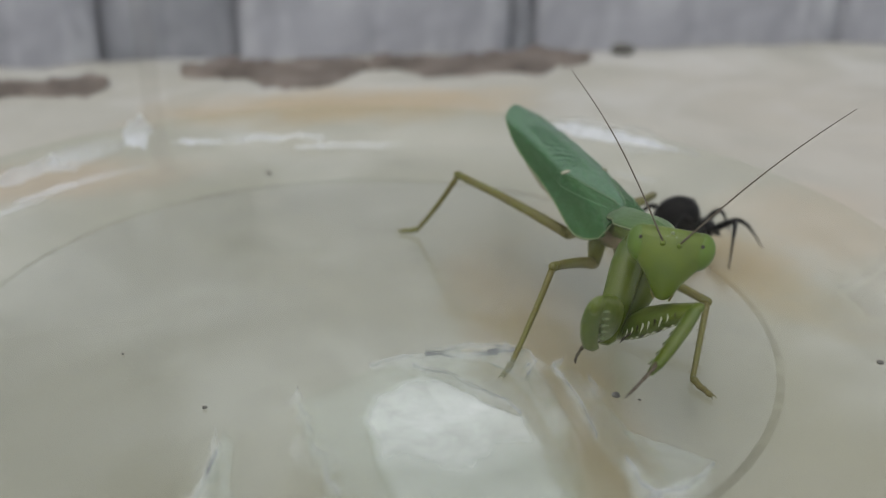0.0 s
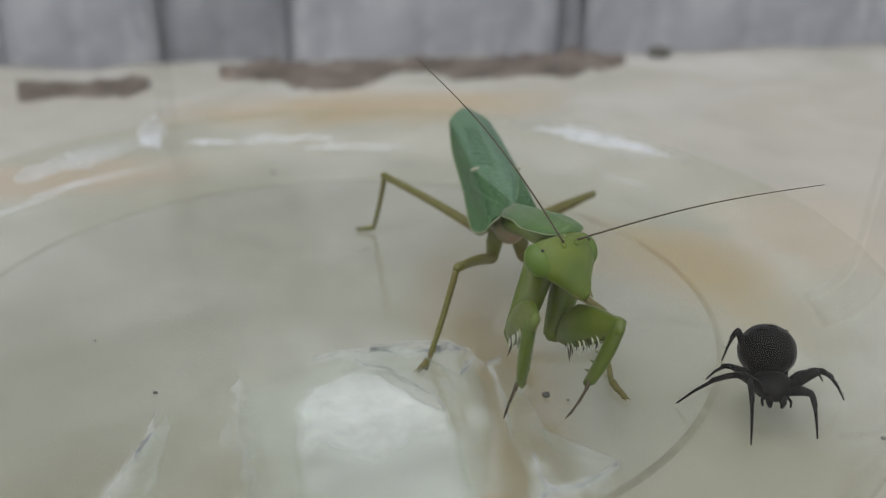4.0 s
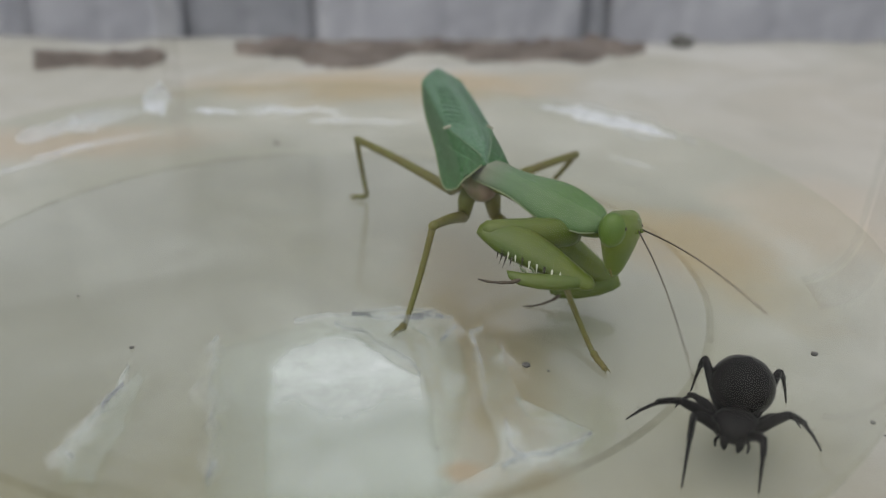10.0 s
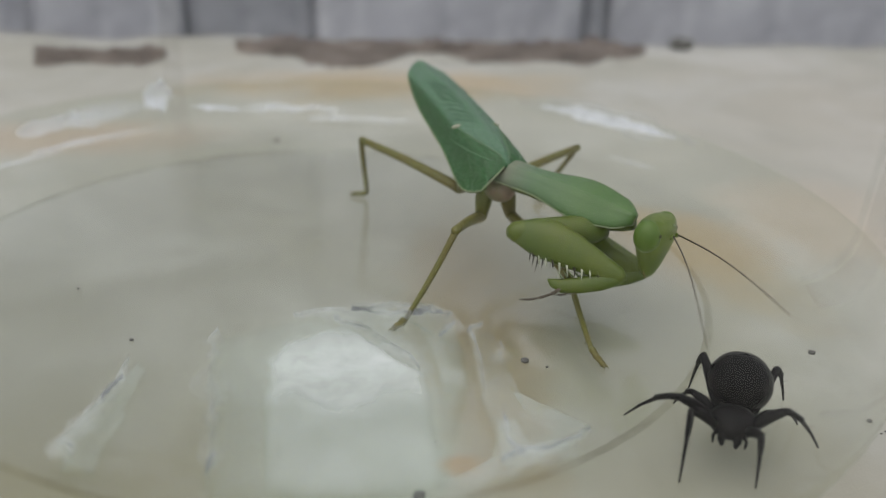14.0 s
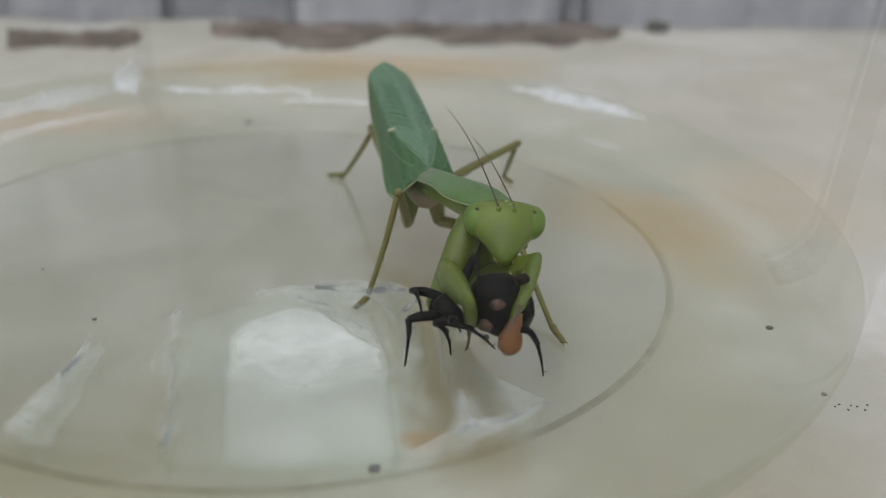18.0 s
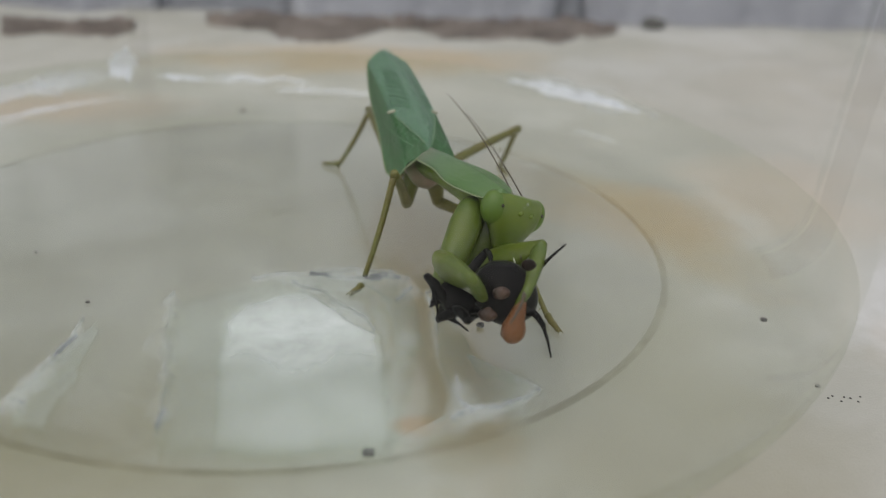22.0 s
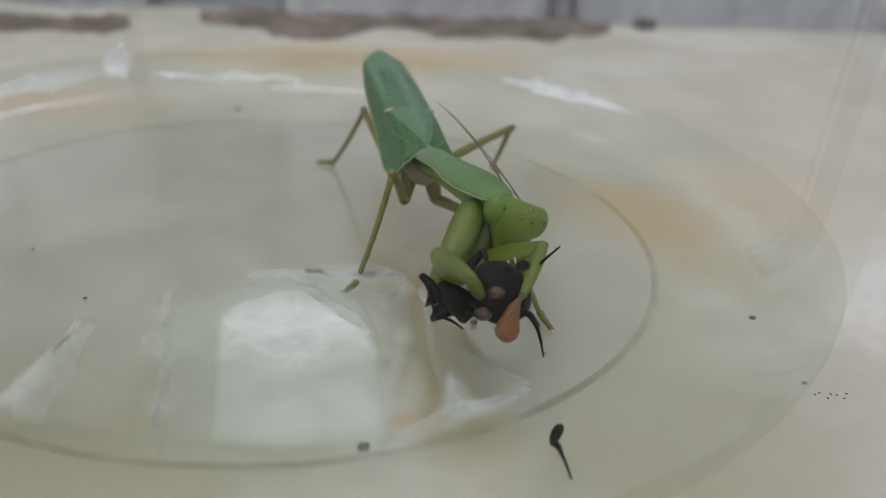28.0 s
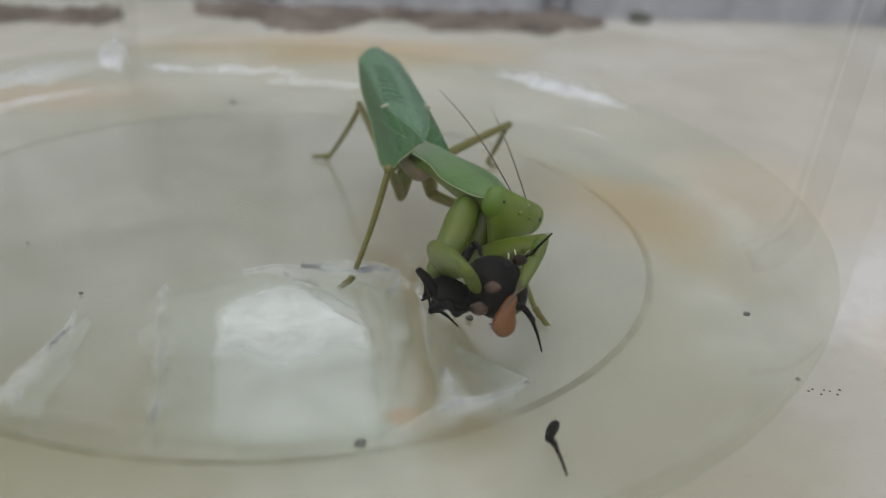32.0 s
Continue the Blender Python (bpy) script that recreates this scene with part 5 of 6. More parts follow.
    stance(13, thorax=(30.1, -1.7, 19.3), rear=(15.4, 35.9, 27.8), neck=(49.7, -14.9, 16.5), head=(52.4, -16.9, 15.9), eye=(54.3, -13.7, 15.3), mouth=(51.3, -17.6, 9.1), elbow_r=(31.3, -14.9, 14.1), knee_r=(46.9, -19.8, 9.8), tip_r=(37.7, -18.8, 7.0), elbow_l=(37.1, -4.0, 9.2), knee_l=(52.7, -11.1, 6.8), tip_l=(43.8, -9.5, 3.3), feeler_r=(50.5, -54.8, 17.4), feeler_l=(60.0, -52.2, 21.0), mid_r=(22.1, -15.7, 14.3), mid_l=(40.9, -10.8, 4.7), hind_r=(4.0, 25.5, 15.1), hind_l=(46.1, 29.0, 13.6), tilt=(0, -0.75, 1))
    stance(14.5, thorax=(30.1, -1.7, 19.3), rear=(15.4, 35.9, 27.6), neck=(50.0, -14.5, 16.3), head=(52.9, -16.5, 15.6), eye=(54.8, -13.3, 15.1), mouth=(51.8, -17.3, 8.8), elbow_r=(31.5, -14.6, 13.9), knee_r=(46.8, -21.0, 10.2), tip_r=(37.5, -20.0, 7.4), elbow_l=(37.4, -3.7, 8.9), knee_l=(52.7, -11.4, 6.9), tip_l=(43.8, -9.7, 3.4), feeler_r=(50.7, -54.3, 17.3), feeler_l=(60.0, -51.9, 20.7), mid_r=(22.5, -15.8, 14.1), mid_l=(41.0, -10.8, 4.6), hind_r=(4.1, 25.5, 15.1), hind_l=(45.8, 29.3, 13.9), tilt=(0, -0.75, 1))
    stance(16.5, thorax=(30.5, -1.7, 19.3), rear=(13.7, 34.8, 28.4), neck=(52.4, -9.1, 13.7), head=(55.7, -11.0, 13.1), eye=(57.4, -9.4, 13.6), mouth=(55.0, -11.8, 6.3), elbow_r=(33.8, -10.7, 11.8), knee_r=(49.1, -15.6, 6.3), tip_r=(39.9, -14.7, 3.5), elbow_l=(39.5, 0.9, 6.4), knee_l=(56.1, -3.6, 1.8), tip_l=(47.2, -2.1, 1.3), feeler_r=(53.9, -48.6, 13.7), feeler_l=(62.7, -46.9, 18.3), mid_r=(24.1, -16.5, 13.3), mid_l=(41.2, -11.1, 5.9), hind_r=(3.9, 25.2, 14.9), hind_l=(45.7, 29.2, 13.9), tilt=(0, -0.75, 1))
    stance(16.9, thorax=(30.1, -3.7, 16.5), rear=(12.9, 31.5, 29.4), neck=(52.4, -10.8, 12.2), head=(55.4, -12.4, 12.5), eye=(58.4, -9.8, 11.8), mouth=(54.8, -13.2, 5.5), elbow_r=(33.9, -13.2, 10.9), knee_r=(48.6, -18.6, 4.6), tip_r=(40.2, -22.2, 3.9), elbow_l=(37.0, -2.4, 5.3), knee_l=(53.9, -6.2, 1.8), tip_l=(45.4, -5.3, 1.3), feeler_r=(54.0, -50.2, 14.0), feeler_l=(62.3, -48.0, 17.8), mid_r=(25.4, -17.8, 12.5), mid_l=(42.6, -10.7, 4.1), hind_r=(3.5, 23.8, 13.7), hind_l=(45.4, 27.0, 12.5), tilt=(0, -0.75, 1))
    stance(16.985, thorax=(30.9, -7.0, 14.0), rear=(9.7, 26.5, 28.0), neck=(47.1, -22.5, 15.6), head=(48.0, -25.5, 15.1), eye=(50.2, -22.3, 15.4), mouth=(44.6, -26.6, 9.2), elbow_r=(39.4, -32.8, 8.9), knee_r=(46.0, -46.6, 6.1), tip_r=(50.1, -38.5, 4.8), elbow_l=(40.0, -29.3, 10.7), knee_l=(54.4, -34.6, 8.4), tip_l=(50.7, -33.7, 1.5), feeler_r=(48.8, -61.7, 18.8), feeler_l=(55.5, -59.5, 23.5), mid_r=(24.7, -19.8, 14.2), mid_l=(40.9, -14.7, 12.0), hind_r=(5.7, 21.1, 10.4), hind_l=(41.6, 25.4, 12.8))
    stance(17.015, thorax=(30.9, -7.0, 14.0), rear=(9.7, 26.5, 28.0), neck=(47.1, -22.5, 15.6), head=(48.0, -25.5, 15.1), eye=(50.2, -22.3, 15.4), mouth=(44.6, -26.6, 9.2), elbow_r=(39.4, -32.8, 8.9), knee_r=(46.0, -46.6, 6.1), tip_r=(50.1, -38.5, 4.8), elbow_l=(40.0, -29.3, 10.7), knee_l=(54.4, -34.6, 8.4), tip_l=(50.7, -33.7, 1.5), feeler_r=(48.8, -61.7, 18.8), feeler_l=(55.5, -59.5, 23.5), mid_r=(24.7, -19.8, 14.2), mid_l=(40.9, -14.7, 12.0), hind_r=(5.7, 21.1, 10.4), hind_l=(41.6, 25.4, 12.8))
    stance(17.1, thorax=(21.5, -4.8, 18.3), rear=(12.1, 36.8, 21.0), neck=(29.8, -24.5, 23.2), head=(31.8, -27.0, 23.8), eye=(35.3, -26.8, 24.7), mouth=(34.5, -33.2, 20.2), elbow_r=(32.6, -29.5, 12.7), knee_r=(38.6, -43.9, 14.8), tip_r=(36.8, -35.0, 13.1), elbow_l=(32.7, -32.0, 16.5), knee_l=(38.8, -44.5, 23.8), tip_l=(42.8, -43.1, 17.4), feeler_r=(23.8, 8.1, 24.0), feeler_l=(32.8, 8.9, 22.5), mid_r=(21.9, -18.8, 16.2), mid_l=(33.9, -15.8, 9.8), hind_r=(9.6, 28.6, 15.1), hind_l=(40.7, 23.2, 10.5), shift=((0, 0), (0, 0), (1.6, 0), (0, 0)))
    stance(17.2, thorax=(22.2, -5.6, 16.2), rear=(12.3, 35.9, 25.6), neck=(31.4, -24.6, 20.5), head=(33.1, -27.5, 19.7), eye=(36.8, -27.9, 20.5), mouth=(33.6, -33.3, 15.3), elbow_r=(30.5, -27.2, 7.5), knee_r=(35.2, -42.5, 6.7), tip_r=(33.5, -33.5, 4.9), elbow_l=(31.5, -28.8, 6.6), knee_l=(38.0, -41.6, 12.2), tip_l=(39.9, -40.5, 7.1), feeler_r=(23.7, 6.8, 25.0), feeler_l=(30.2, 7.8, 21.3), mid_r=(20.2, -17.4, 17.0), mid_l=(35.8, -13.8, 8.4), hind_r=(10.3, 28.4, 14.4), hind_l=(40.7, 23.8, 11.1), shift=((0, 0), (0, 0), (1.6, 0), (0, 0)))
    stance(17.3, thorax=(23.2, -6.4, 15.8), rear=(12.5, 35.7, 24.8), neck=(29.6, -25.1, 21.8), head=(31.5, -27.9, 21.5), eye=(35.5, -28.1, 20.9), mouth=(33.1, -34.2, 18.3), elbow_r=(26.3, -33.5, 16.5), knee_r=(30.6, -49.2, 18.3), tip_r=(32.5, -43.7, 10.8), elbow_l=(28.0, -25.5, 9.6), knee_l=(37.1, -37.2, 14.0), tip_l=(35.2, -46.1, 11.1), feeler_r=(23.5, 6.8, 25.5), feeler_l=(31.5, 7.6, 22.0), mid_r=(19.7, -17.4, 17.3), mid_l=(35.7, -15.4, 11.0), hind_r=(10.1, 26.7, 13.6), hind_l=(39.6, 24.5, 11.9), shift=((0, 0), (0, 0), (1.6, 0), (0, 0)))
    stance(17.5, thorax=(23.4, -6.4, 15.5), rear=(13.9, 35.9, 25.0), neck=(32.8, -24.6, 19.4), head=(35.2, -28.0, 17.7), eye=(39.2, -28.1, 17.6), mouth=(34.3, -33.7, 13.9), elbow_r=(27.2, -26.9, 6.8), knee_r=(29.4, -42.6, 11.1), tip_r=(30.2, -36.7, 3.5), elbow_l=(28.8, -26.8, 3.3), knee_l=(38.6, -35.8, 13.1), tip_l=(34.6, -44.3, 10.9), feeler_r=(26.1, 5.8, 25.1), feeler_l=(30.7, 6.9, 20.9), mid_r=(19.4, -17.0, 17.3), mid_l=(38.3, -12.2, 5.1), hind_r=(13.1, 27.8, 12.3), hind_l=(40.3, 24.5, 11.7), shift=((0, 0), (0, 0), (1.6, 0), (0, 0)))
    stance(18, thorax=(23.7, -6.4, 16.1), rear=(14.1, 36.1, 24.8), neck=(33.1, -24.7, 19.0), head=(34.7, -27.8, 18.1), eye=(38.7, -27.8, 18.0), mouth=(34.6, -33.6, 14.1), elbow_r=(27.0, -30.4, 9.5), knee_r=(29.3, -45.7, 14.9), tip_r=(30.1, -39.6, 7.5), elbow_l=(29.9, -26.0, 4.9), knee_l=(38.3, -35.5, 15.5), tip_l=(35.8, -44.2, 12.7), feeler_r=(26.4, 6.5, 24.0), feeler_l=(31.0, 7.4, 18.8), mid_r=(19.4, -17.4, 17.4), mid_l=(38.7, -12.8, 7.6), hind_r=(12.4, 27.4, 12.7), hind_l=(40.3, 24.6, 11.8), shift=((0, 0), (0, 0), (1.6, 0), (0, 0)))
    stance(19, thorax=(24.0, -6.4, 16.2), rear=(14.6, 36.1, 25.0), neck=(33.4, -24.7, 19.0), head=(35.3, -27.9, 18.0), eye=(38.8, -29.3, 18.2), mouth=(35.6, -34.3, 15.1), elbow_r=(27.4, -31.6, 11.3), knee_r=(29.6, -47.1, 16.5), tip_r=(30.4, -40.9, 9.2), elbow_l=(29.8, -25.6, 5.9), knee_l=(38.6, -35.4, 15.6), tip_l=(35.7, -44.0, 13.0), feeler_r=(29.0, 7.7, 19.1), feeler_l=(32.2, 6.8, 14.5), mid_r=(19.4, -17.3, 17.4), mid_l=(38.9, -12.2, 5.6), hind_r=(12.8, 27.5, 12.4), hind_l=(40.3, 24.9, 12.1), shift=((0, 0), (0, 0), (1.6, 0), (0, 0)))
    stance(20, thorax=(24.0, -5.9, 16.8), rear=(14.6, 36.1, 24.6), neck=(33.9, -24.7, 19.2), head=(35.8, -26.3, 17.5), eye=(39.6, -25.9, 16.7), mouth=(35.5, -30.9, 13.0), elbow_r=(27.6, -31.8, 10.9), knee_r=(29.8, -47.0, 16.7), tip_r=(31.1, -40.6, 9.8), elbow_l=(30.1, -25.7, 5.9), knee_l=(38.9, -35.5, 15.8), tip_l=(36.2, -44.2, 12.9), feeler_r=(29.0, 7.7, 20.1), feeler_l=(32.5, 7.0, 14.9), mid_r=(19.1, -17.0, 17.7), mid_l=(39.1, -12.3, 6.6), hind_r=(12.4, 28.0, 13.0), hind_l=(40.7, 25.1, 12.2), shift=((0, 0), (0, 0), (1.6, 0), (0, 0)))
    stance(21.5, thorax=(24.1, -5.1, 17.0), rear=(14.8, 36.1, 24.4), neck=(34.2, -24.8, 18.8), head=(36.8, -23.8, 16.5), eye=(41.0, -20.9, 14.3), mouth=(35.7, -25.7, 9.4), elbow_r=(27.6, -32.2, 10.0), knee_r=(29.9, -47.2, 16.6), tip_r=(32.0, -40.3, 10.1), elbow_l=(30.1, -26.1, 5.5), knee_l=(39.2, -35.4, 15.7), tip_l=(36.8, -44.0, 12.3), feeler_r=(28.5, 7.4, 22.0), feeler_l=(32.2, 7.1, 17.2), mid_r=(19.3, -16.5, 17.9), mid_l=(38.9, -11.9, 6.1), hind_r=(12.5, 29.0, 13.8), hind_l=(41.0, 25.5, 12.6), shift=((0, 0), (0, 0), (1.6, 0), (0, 0)))
    stance(23, thorax=(24.3, -5.1, 17.2), rear=(14.6, 36.0, 24.5), neck=(35.0, -24.5, 17.9), head=(37.2, -23.9, 15.0), eye=(40.1, -22.1, 13.7), mouth=(35.3, -26.0, 8.6), elbow_r=(27.8, -32.1, 9.8), knee_r=(30.0, -47.1, 16.4), tip_r=(32.1, -40.3, 9.9), elbow_l=(30.5, -25.6, 5.3), knee_l=(40.0, -34.9, 14.9), tip_l=(37.1, -43.4, 11.7), feeler_r=(24.9, 4.7, 27.9), feeler_l=(29.7, 5.5, 24.3), mid_r=(19.3, -16.6, 18.0), mid_l=(39.0, -11.9, 6.2), hind_r=(12.2, 28.8, 13.9), hind_l=(41.1, 25.6, 12.7), shift=((0, 0), (0, 0), (1.6, 0), (0, 0)))
    stance(25.5, thorax=(24.5, -5.1, 17.4), rear=(14.8, 36.1, 24.4), neck=(35.1, -24.6, 18.3), head=(37.5, -24.0, 15.3), eye=(40.9, -22.0, 13.5), mouth=(35.7, -26.1, 8.9), elbow_r=(27.9, -32.1, 10.1), knee_r=(30.2, -47.1, 16.6), tip_r=(32.3, -40.3, 10.1), elbow_l=(30.7, -25.6, 5.5), knee_l=(40.3, -35.0, 15.1), tip_l=(37.3, -43.4, 11.9), feeler_r=(25.7, 5.4, 26.5), feeler_l=(30.2, 5.8, 23.2), mid_r=(19.7, -16.8, 17.9), mid_l=(39.2, -12.0, 6.3), hind_r=(12.5, 28.9, 13.7), hind_l=(41.1, 25.7, 12.7), shift=((0, 0), (0, 0), (1.6, 0), (0, 0)))
    stance(27.5, thorax=(24.5, -5.1, 17.4), rear=(14.9, 36.1, 24.3), neck=(35.4, -24.5, 17.8), head=(38.3, -23.8, 15.0), eye=(41.4, -22.0, 13.4), mouth=(36.1, -25.8, 8.6), elbow_r=(28.0, -32.1, 10.0), knee_r=(30.2, -47.1, 16.5), tip_r=(32.4, -40.3, 10.0), elbow_l=(30.9, -25.4, 5.3), knee_l=(40.5, -34.8, 14.9), tip_l=(37.5, -43.2, 11.7), feeler_r=(26.2, 6.4, 22.8), feeler_l=(28.7, 5.6, 21.2), mid_r=(19.3, -16.7, 18.0), mid_l=(39.3, -11.9, 6.3), hind_r=(12.2, 28.7, 13.9), hind_l=(41.2, 25.7, 12.7), shift=((0, 0), (0, 0), (1.6, 0), (0, 0)))
    stance(28, thorax=(24.7, -5.1, 17.4), rear=(14.9, 36.1, 24.3), neck=(35.7, -24.4, 17.8), head=(38.5, -23.7, 15.0), eye=(41.7, -22.0, 13.3), mouth=(36.4, -25.7, 8.5), elbow_r=(28.2, -32.1, 9.9), knee_r=(30.4, -47.0, 16.5), tip_r=(32.6, -40.3, 9.9), elbow_l=(31.1, -25.4, 5.2), knee_l=(40.6, -34.7, 14.9), tip_l=(37.6, -43.1, 11.7), feeler_r=(26.5, 6.5, 22.7), feeler_l=(29.0, 5.8, 20.7), mid_r=(19.8, -16.8, 17.9), mid_l=(39.4, -11.9, 6.3), hind_r=(12.5, 28.8, 13.7), hind_l=(41.2, 25.7, 12.7), shift=((0, 0), (0, 0), (1.6, 0), (0, 0)))
    stance(29.5, thorax=(24.7, -5.1, 17.4), rear=(15.0, 36.1, 24.2), neck=(35.9, -24.4, 17.6), head=(38.4, -23.8, 14.5), eye=(41.4, -22.1, 12.9), mouth=(36.1, -25.8, 8.1), elbow_r=(28.3, -32.6, 10.9), knee_r=(30.4, -47.5, 17.4), tip_r=(32.6, -40.7, 10.9), elbow_l=(31.4, -25.1, 5.5), knee_l=(41.0, -34.3, 15.3), tip_l=(37.7, -42.6, 12.2), feeler_r=(26.6, 6.0, 24.3), feeler_l=(32.7, 6.2, 22.6), mid_r=(19.8, -16.8, 17.9), mid_l=(39.5, -11.9, 6.1), hind_r=(12.6, 28.8, 13.6), hind_l=(41.5, 25.5, 12.5), shift=((0, 0), (0, 0), (1.6, 0), (0, 0)))
    stance(30.5, thorax=(24.9, -5.1, 17.5), rear=(15.1, 36.1, 24.1), neck=(36.0, -24.4, 17.5), head=(38.5, -23.8, 14.6), eye=(42.5, -21.5, 11.9), mouth=(37.0, -26.0, 8.2), elbow_r=(28.6, -33.1, 12.3), knee_r=(30.7, -48.1, 18.7), tip_r=(32.9, -41.3, 12.3), elbow_l=(31.9, -25.1, 5.6), knee_l=(41.3, -34.2, 15.8), tip_l=(38.1, -42.5, 12.6), feeler_r=(26.9, 6.0, 24.4), feeler_l=(36.4, 6.9, 21.2), mid_r=(19.8, -16.8, 17.9), mid_l=(39.7, -12.1, 6.8), hind_r=(12.6, 28.8, 13.6), hind_l=(41.3, 25.8, 12.7), shift=((0, 0), (0, 0), (1.6, 0), (0, 0)))
    stance(31, thorax=(25.0, -5.1, 17.4), rear=(15.2, 36.1, 24.1), neck=(36.1, -24.4, 17.7), head=(38.5, -23.8, 14.8), eye=(42.5, -21.4, 12.1), mouth=(37.1, -25.8, 7.9), elbow_r=(28.3, -32.9, 12.0), knee_r=(30.4, -47.9, 18.5), tip_r=(32.7, -41.1, 12.0), elbow_l=(31.7, -25.2, 5.5), knee_l=(41.2, -34.4, 15.5), tip_l=(37.8, -42.7, 12.4), feeler_r=(26.7, 5.8, 25.2), feeler_l=(36.2, 6.9, 21.4), mid_r=(19.8, -16.8, 17.8), mid_l=(39.8, -11.9, 6.3), hind_r=(12.6, 28.7, 13.6), hind_l=(41.7, 25.6, 12.5), shift=((0, 0), (0, 0), (1.6, 0), (0, 0)))
    stance(32, thorax=(24.8, -5.1, 17.4), rear=(14.9, 36.1, 23.8), neck=(35.4, -24.6, 17.7), head=(38.6, -23.8, 15.3), eye=(42.6, -21.4, 12.6), mouth=(36.8, -25.7, 8.4), elbow_r=(28.2, -32.7, 10.7), knee_r=(30.3, -47.6, 17.3), tip_r=(32.5, -40.9, 10.8), elbow_l=(31.4, -25.4, 5.6), knee_l=(41.3, -34.4, 15.4), tip_l=(37.8, -42.8, 12.3), feeler_r=(27.4, 6.4, 24.1), feeler_l=(36.9, 7.1, 20.4), mid_r=(19.8, -16.8, 17.9), mid_l=(39.6, -12.0, 6.5), hind_r=(12.6, 28.7, 13.6), hind_l=(41.5, 25.5, 12.4), shift=((0, 0), (0, 0), (1.6, 0), (0, 0)))
    for name, rows in ROWS.items():
        walk(M_PARTS[name], rows)
    # the spider: walks round the mantis, rests, is caught and held
    steps = [
        (0.0, pose(0.0610, 0.0232, 0, 0, 0, 95)), (1.0, pose(0.0655, 0.0235, 0, 0, 0, 80)), (2.0, pose(0.0650, 0.0120, 0, 0, 0, 66)),
        (2.5, pose(0.0655, 0.0000, 0, 0, 0, 40)), (3.0, pose(0.0675, -0.0140, 0, 0, 0, 18)), (3.5, pose(0.0670, -0.0210, 0, 0, 0, -2)),
        (4.5, pose(0.0635, -0.0350, 0, 0, 0, -8)), (5.5, pose(0.0598, -0.0422, 0, 0, 0, -14)), (6.0, pose(0.0590, -0.0432, 0, 0, 0, -20)),
        (10.0, pose(0.0591, -0.0434, 0, 0, 0, -20)), (16.9, pose(0.0591, -0.0434, 0, 0, 0, -20)),
        (16.985, held(49.0, -40.0, 7.3, -42, 16, 0)),
        (17.015, held(49.0, -40.0, 7.3, -42, 16, 0)),
        (17.1, held(39.4, -37.0, 12.1, -50, 0, 0)),
        (17.2, held(36.7, -37.0, 5.5, -80, 0, 0)),
        (17.3, held(32.7, -37.0, 5.5, -90, 0, 0)),
        (17.5, held(33.7, -40.0, 9.9, -96, -12, 8)),
        (18, held(34.0, -40.0, 11.1, -96, -12, 8)),
        (18.5, held(34.3, -40.0, 10.8, -96, -12, 8)),
        (19, held(34.8, -40.0, 10.4, -96, -12, 8)),
        (19.5, held(35.0, -40.0, 10.6, -96, -12, 8)),
        (20, held(35.2, -40.0, 10.7, -96, -12, 8)),
        (21, held(35.3, -40.0, 11.0, -96, -12, 8)),
        (22, held(35.0, -40.0, 10.9, -96, -12, 8)),
        (23, held(35.0, -40.0, 10.6, -96, -12, 8)),
        (24, held(35.0, -40.0, 10.6, -96, -12, 8)),
        (25, held(35.0, -40.0, 10.6, -96, -12, 8)),
        (25.5, held(35.1, -40.0, 10.7, -96, -12, 8)),
        (27.5, held(35.1, -40.0, 10.5, -96, -12, 8)),
        (28, held(35.2, -40.0, 10.6, -96, -12, 8)),
        (28.5, held(35.3, -40.0, 11.1, -96, -12, 8)),
        (29, held(35.1, -40.0, 10.6, -96, -12, 8)),
        (29.5, held(35.2, -40.0, 11.0, -96, -12, 8)),
        (30, held(35.1, -40.0, 10.9, -96, -12, 8)),
        (30.5, held(35.4, -40.0, 11.4, -96, -12, 8)),
        (31, held(35.2, -40.0, 11.1, -96, -12, 8)),
        (31.5, held(35.3, -40.0, 11.5, -96, -12, 8)),
        (32, held(35.2, -40.0, 10.9, -96, -12, 8)),
    ]
    walk(SPIDER_OB, steps)
    clutch, fresh = (next(m for t, m in steps if t == when) for when in (24, 18))
    # each leg: where its knee and its foot are while the spider is held, curled up and just after the strike, in millimetres in the world
    curled = {
        "front_l": ((24.6, -39.4, 12.3), (26.7, -42.2, 7.3)),
        "front_r": ((26.5, -36.7, 4.3), (30.3, -44.1, 7.2)),
        "second_l": ((30.1, -46.1, 9.6), (32.4, -38.3, 5.9)),
        "second_r": ((32.9, -32.9, 13.2), (32.7, -43.3, 13.2)),
        "third_l": ((26.6, -42.4, 7.7), (31.4, -37.0, 5.8)),
        "third_r": ((27.7, -37.9, 7.2), (28.7, -43.9, 8.0)),
        "rear_l": ((38.5, -44.0, 9.9), (41.4, -42.6, 2.6)),
        "rear_r": ((38.4, -37.6, 10.7), (42.0, -41.2, 18.2)),
    }
    spread = {
        "front_l": ((22.0, -41.3, 9.2), (21.7, -44.6, 4.1)),
        "front_r": ((22.2, -34.1, 9.7), (23.8, -42.7, 10.3)),
        "second_l": ((27.7, -46.0, 11.4), (33.4, -42.1, 5.7)),
        "second_r": ((30.4, -32.5, 14.3), (30.7, -42.8, 14.1)),
        "third_l": ((25.4, -41.6, 9.0), (27.7, -38.8, 2.6)),
        "third_r": ((27.2, -38.2, 7.3), (28.7, -43.9, 9.1)),
        "rear_l": ((37.3, -44.8, 10.1), (39.8, -43.4, 2.7)),
        "rear_r": ((37.1, -36.9, 12.2), (37.6, -46.0, 13.0)),
    }
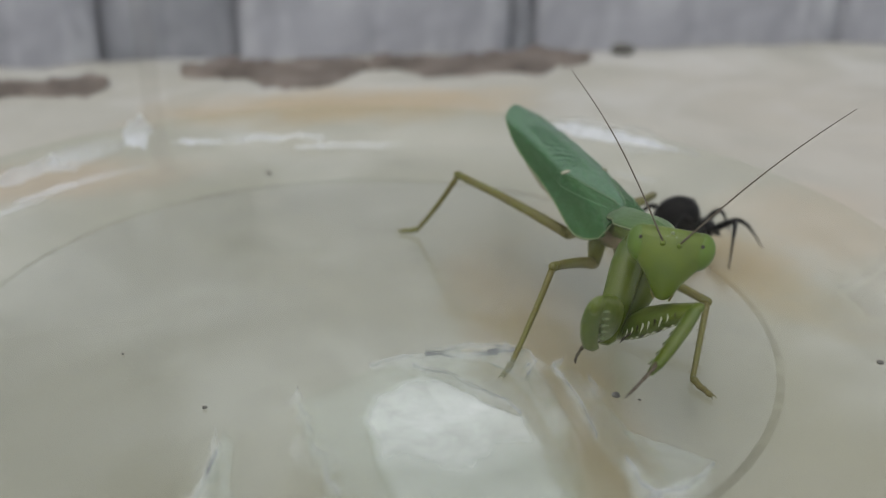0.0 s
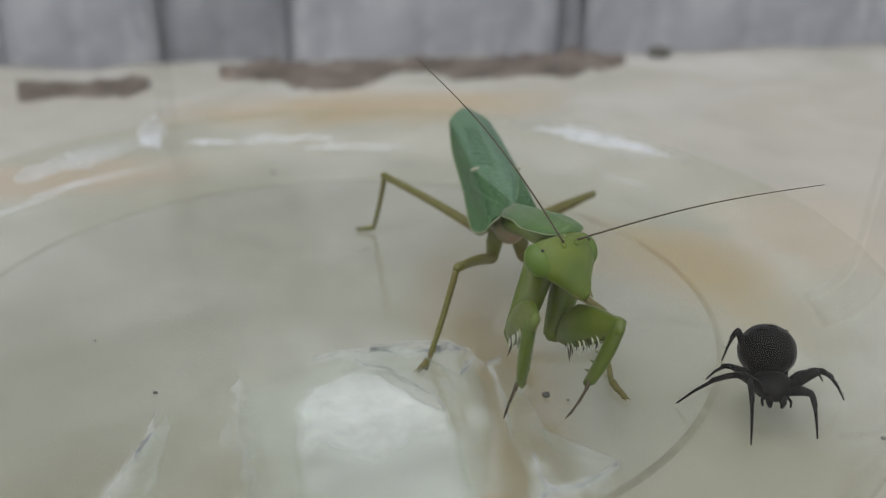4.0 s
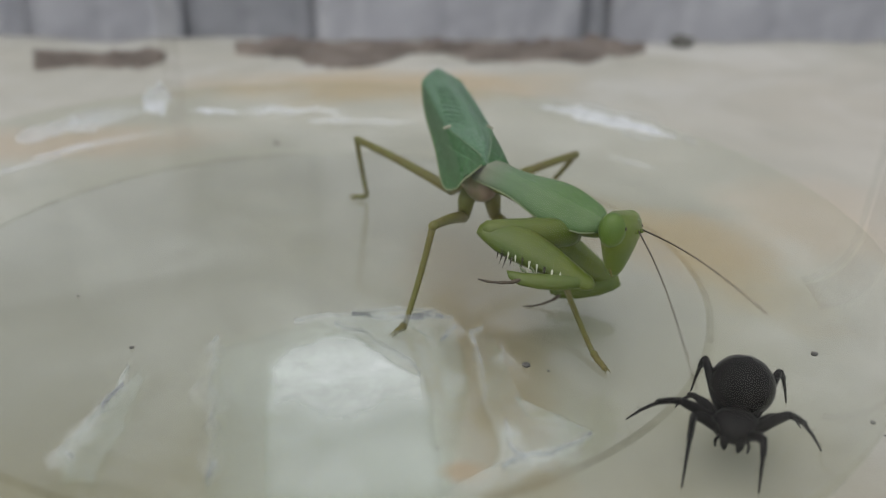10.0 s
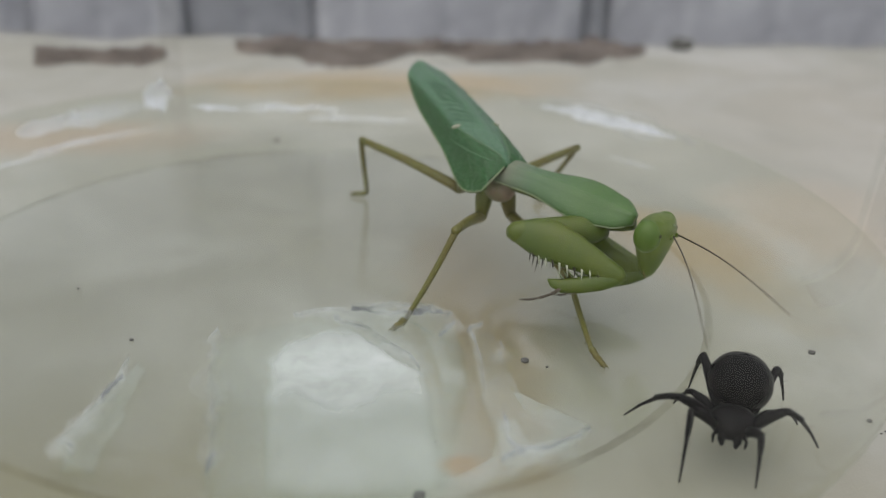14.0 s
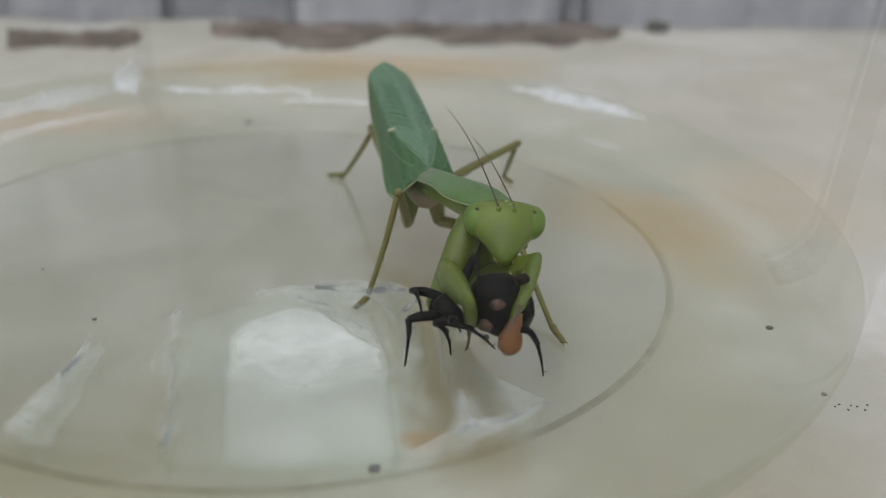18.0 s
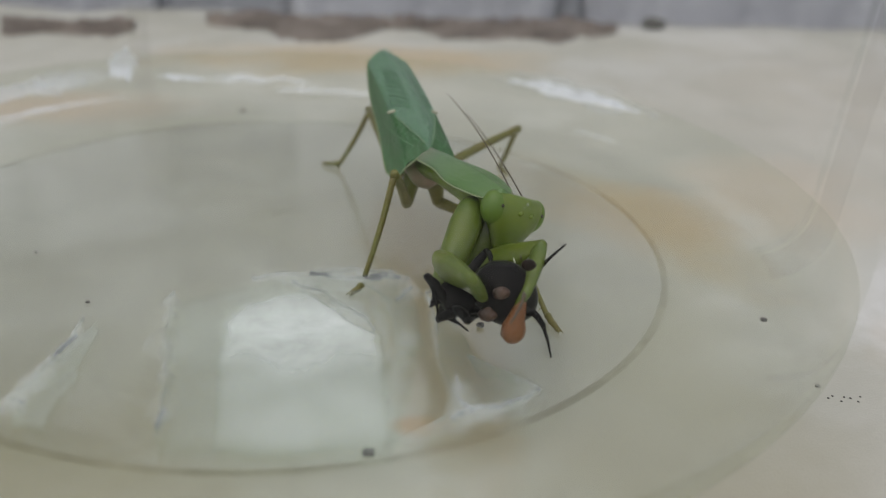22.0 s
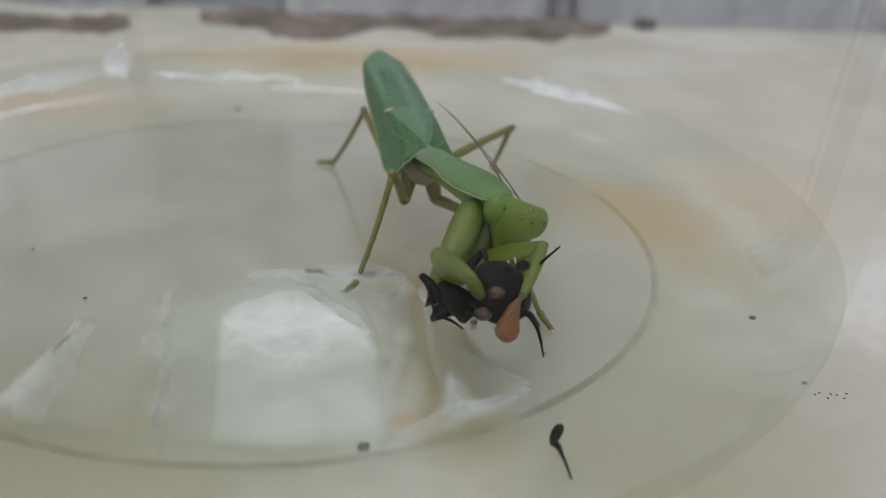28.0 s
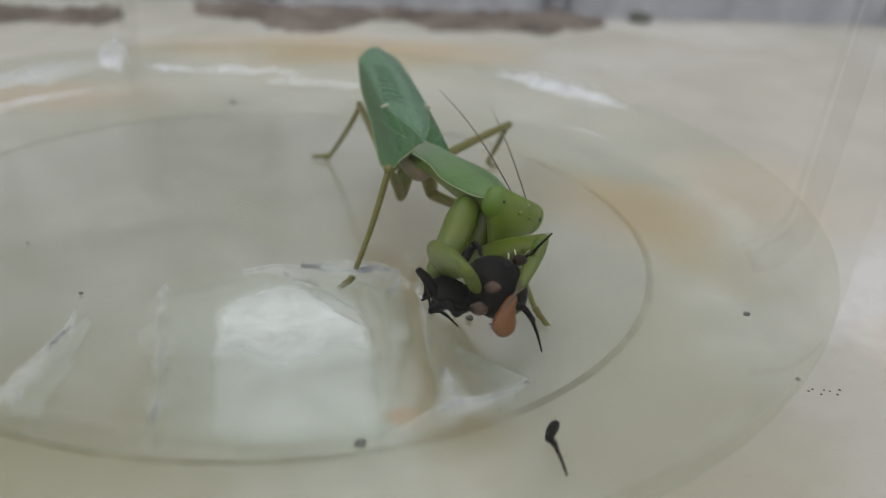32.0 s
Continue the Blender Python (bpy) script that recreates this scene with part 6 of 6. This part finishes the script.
    # the same at the moment of the strike
    caught = {
        "front_l": ((39.4, -47.0, 9.6), (42.1, -47.0, 0.4)),
        "front_r": ((38.0, -47.0, 5.2), (37.1, -47.0, 0.4)),
        "second_l": ((41.9, -50.0, 6.5), (38.0, -50.0, 0.8)),
        "second_r": ((34.9, -46.0, 4.5), (37.2, -46.0, 0.4)),
        "third_l": ((45.3, -52.0, 8.3), (45.1, -52.0, 3.5)),
        "third_r": ((40.2, -45.0, 7.5), (37.9, -45.0, 1.3)),
        "rear_l": ((50.8, -45.0, 8.3), (52.5, -45.0, 8.1)),
        "rear_r": ((53.5, -36.0, 7.1), (55.0, -36.0, 2.5)),
    }
    seized = next(m for t, m in steps if t > 16.95)
    for n, (k, leg) in enumerate(LEG_ENDS.items()):
        (ob, low), (root, knee, foot) = S_PARTS[k], leg
        rest, low_rest = Matrix.Translation(root), Matrix.Translation(knee - root)
        base, low_base = aim(Vector((0, 0, 0)), knee - root), aim(Vector((0, 0, 0)), foot - knee)

        def bent(knee_at, foot_at, thing):
            """The two pieces' poses with the knee and foot towards places in the world, for the spider's pose."""
            inv = thing.inverted()
            up = aim(root, inv @ knee_at, (0.1, 0.2, 1)) @ base.inverted()
            down = up.inverted() @ aim(up @ (knee - root), inv @ foot_at, (0.1, 0.2, 1)) @ low_base.inverted()
            return up, down

        rows, low_rows = [], [(0.0, low_rest)]
        for i in range(24):
            t = i * 0.25
            beat = t * 2 * math.pi * 1.6 + (n % 2) * math.pi + n * 0.7
            stride = 0.4 < t < 5.7
            side = 1 if root.x > 0 else -1
            rows.append((t, rest @ pose(0, 0, 0, 0, -side * 5 * max(0.0, math.cos(beat)) * stride, 11 * math.sin(beat) * stride)))
        knee_at, foot_at = (Vector(v) * MM for v in curled[k])
        up, down = bent(knee_at, foot_at, clutch)
        wide = bent(*(Vector(v) * MM for v in spread[k]), fresh)
        snatched = bent(*(Vector(v) * MM for v in caught[k]), seized)
        rows += [(6.0, rest), (16.9, rest), (16.985, snatched[0]), (17.015, snatched[0])]
        low_rows += [(16.9, low_rest), (16.985, snatched[1]), (17.015, snatched[1])]
        if k == "third_r":
            # this leg is bitten off, falls on the tub floor and stays there while the spider is moved
            rows += [(17.5, wide[0]), (19.0, wide[0]), (20.5, up), (25.6, up), (26.2, up)]
            low_rows += [(17.5, wide[1]), (19.0, wide[1]), (20.5, down), (25.6, down), (26.2, down)]
            world_up = Matrix.Translation(Vector((42.5, -55.8, 0.8)) * MM) @ aim(Vector((0, 0, 0)), Vector((-1.7, -4.1, 0.0))) @ base.inverted()
            foot_now = Vector((42.8, -65.2, 0.15)) * MM
            world_low = aim(world_up @ (knee - root), foot_now) @ low_base.inverted()
            fell = next(m for t, m in steps if t == 25.5).lerp(next(m for t, m in steps if t == 27.5), 0.55)
            for t, m in [(26.6, fell)] + [step for step in steps if step[0] >= 27.5]:
                rows.append((t, m.inverted() @ world_up))
            low_rows += [(26.6, world_up.inverted() @ world_low), (32.0, world_up.inverted() @ world_low)]
        else:
            twitch = up @ pose(0, 0, 0, 4, 0, 5 if n % 2 else -4)
            rows += [(17.5, wide[0] @ pose(0, 0, 0, -6, 0, 5)), (18.0, wide[0]), (19.0, wide[0] @ pose(0, 0, 0, 3, 0, -4)), (20.5, twitch), (23.0, up), (25.5, twitch), (28.0, up), (29.6, twitch), (30.6, up), (32.0, twitch)]
            low_rows += [(17.5, wide[1]), (19.2, wide[1]), (20.5, down), (32.0, down)]
        walk(ob, rows)
        walk(low, low_rows)
    inside, torn = pose(0, 0.0009, 0.0059), TORN
    walk(S_PARTS["flesh"], [(0.0, inside), (17.1, inside), (17.5, torn), (32.0, torn)])
    for k, out in TISSUE.items():
        walk(S_PARTS[k], [(0.0, inside), (17.1, inside), (18.2, out), (32.0, out)])


motions()
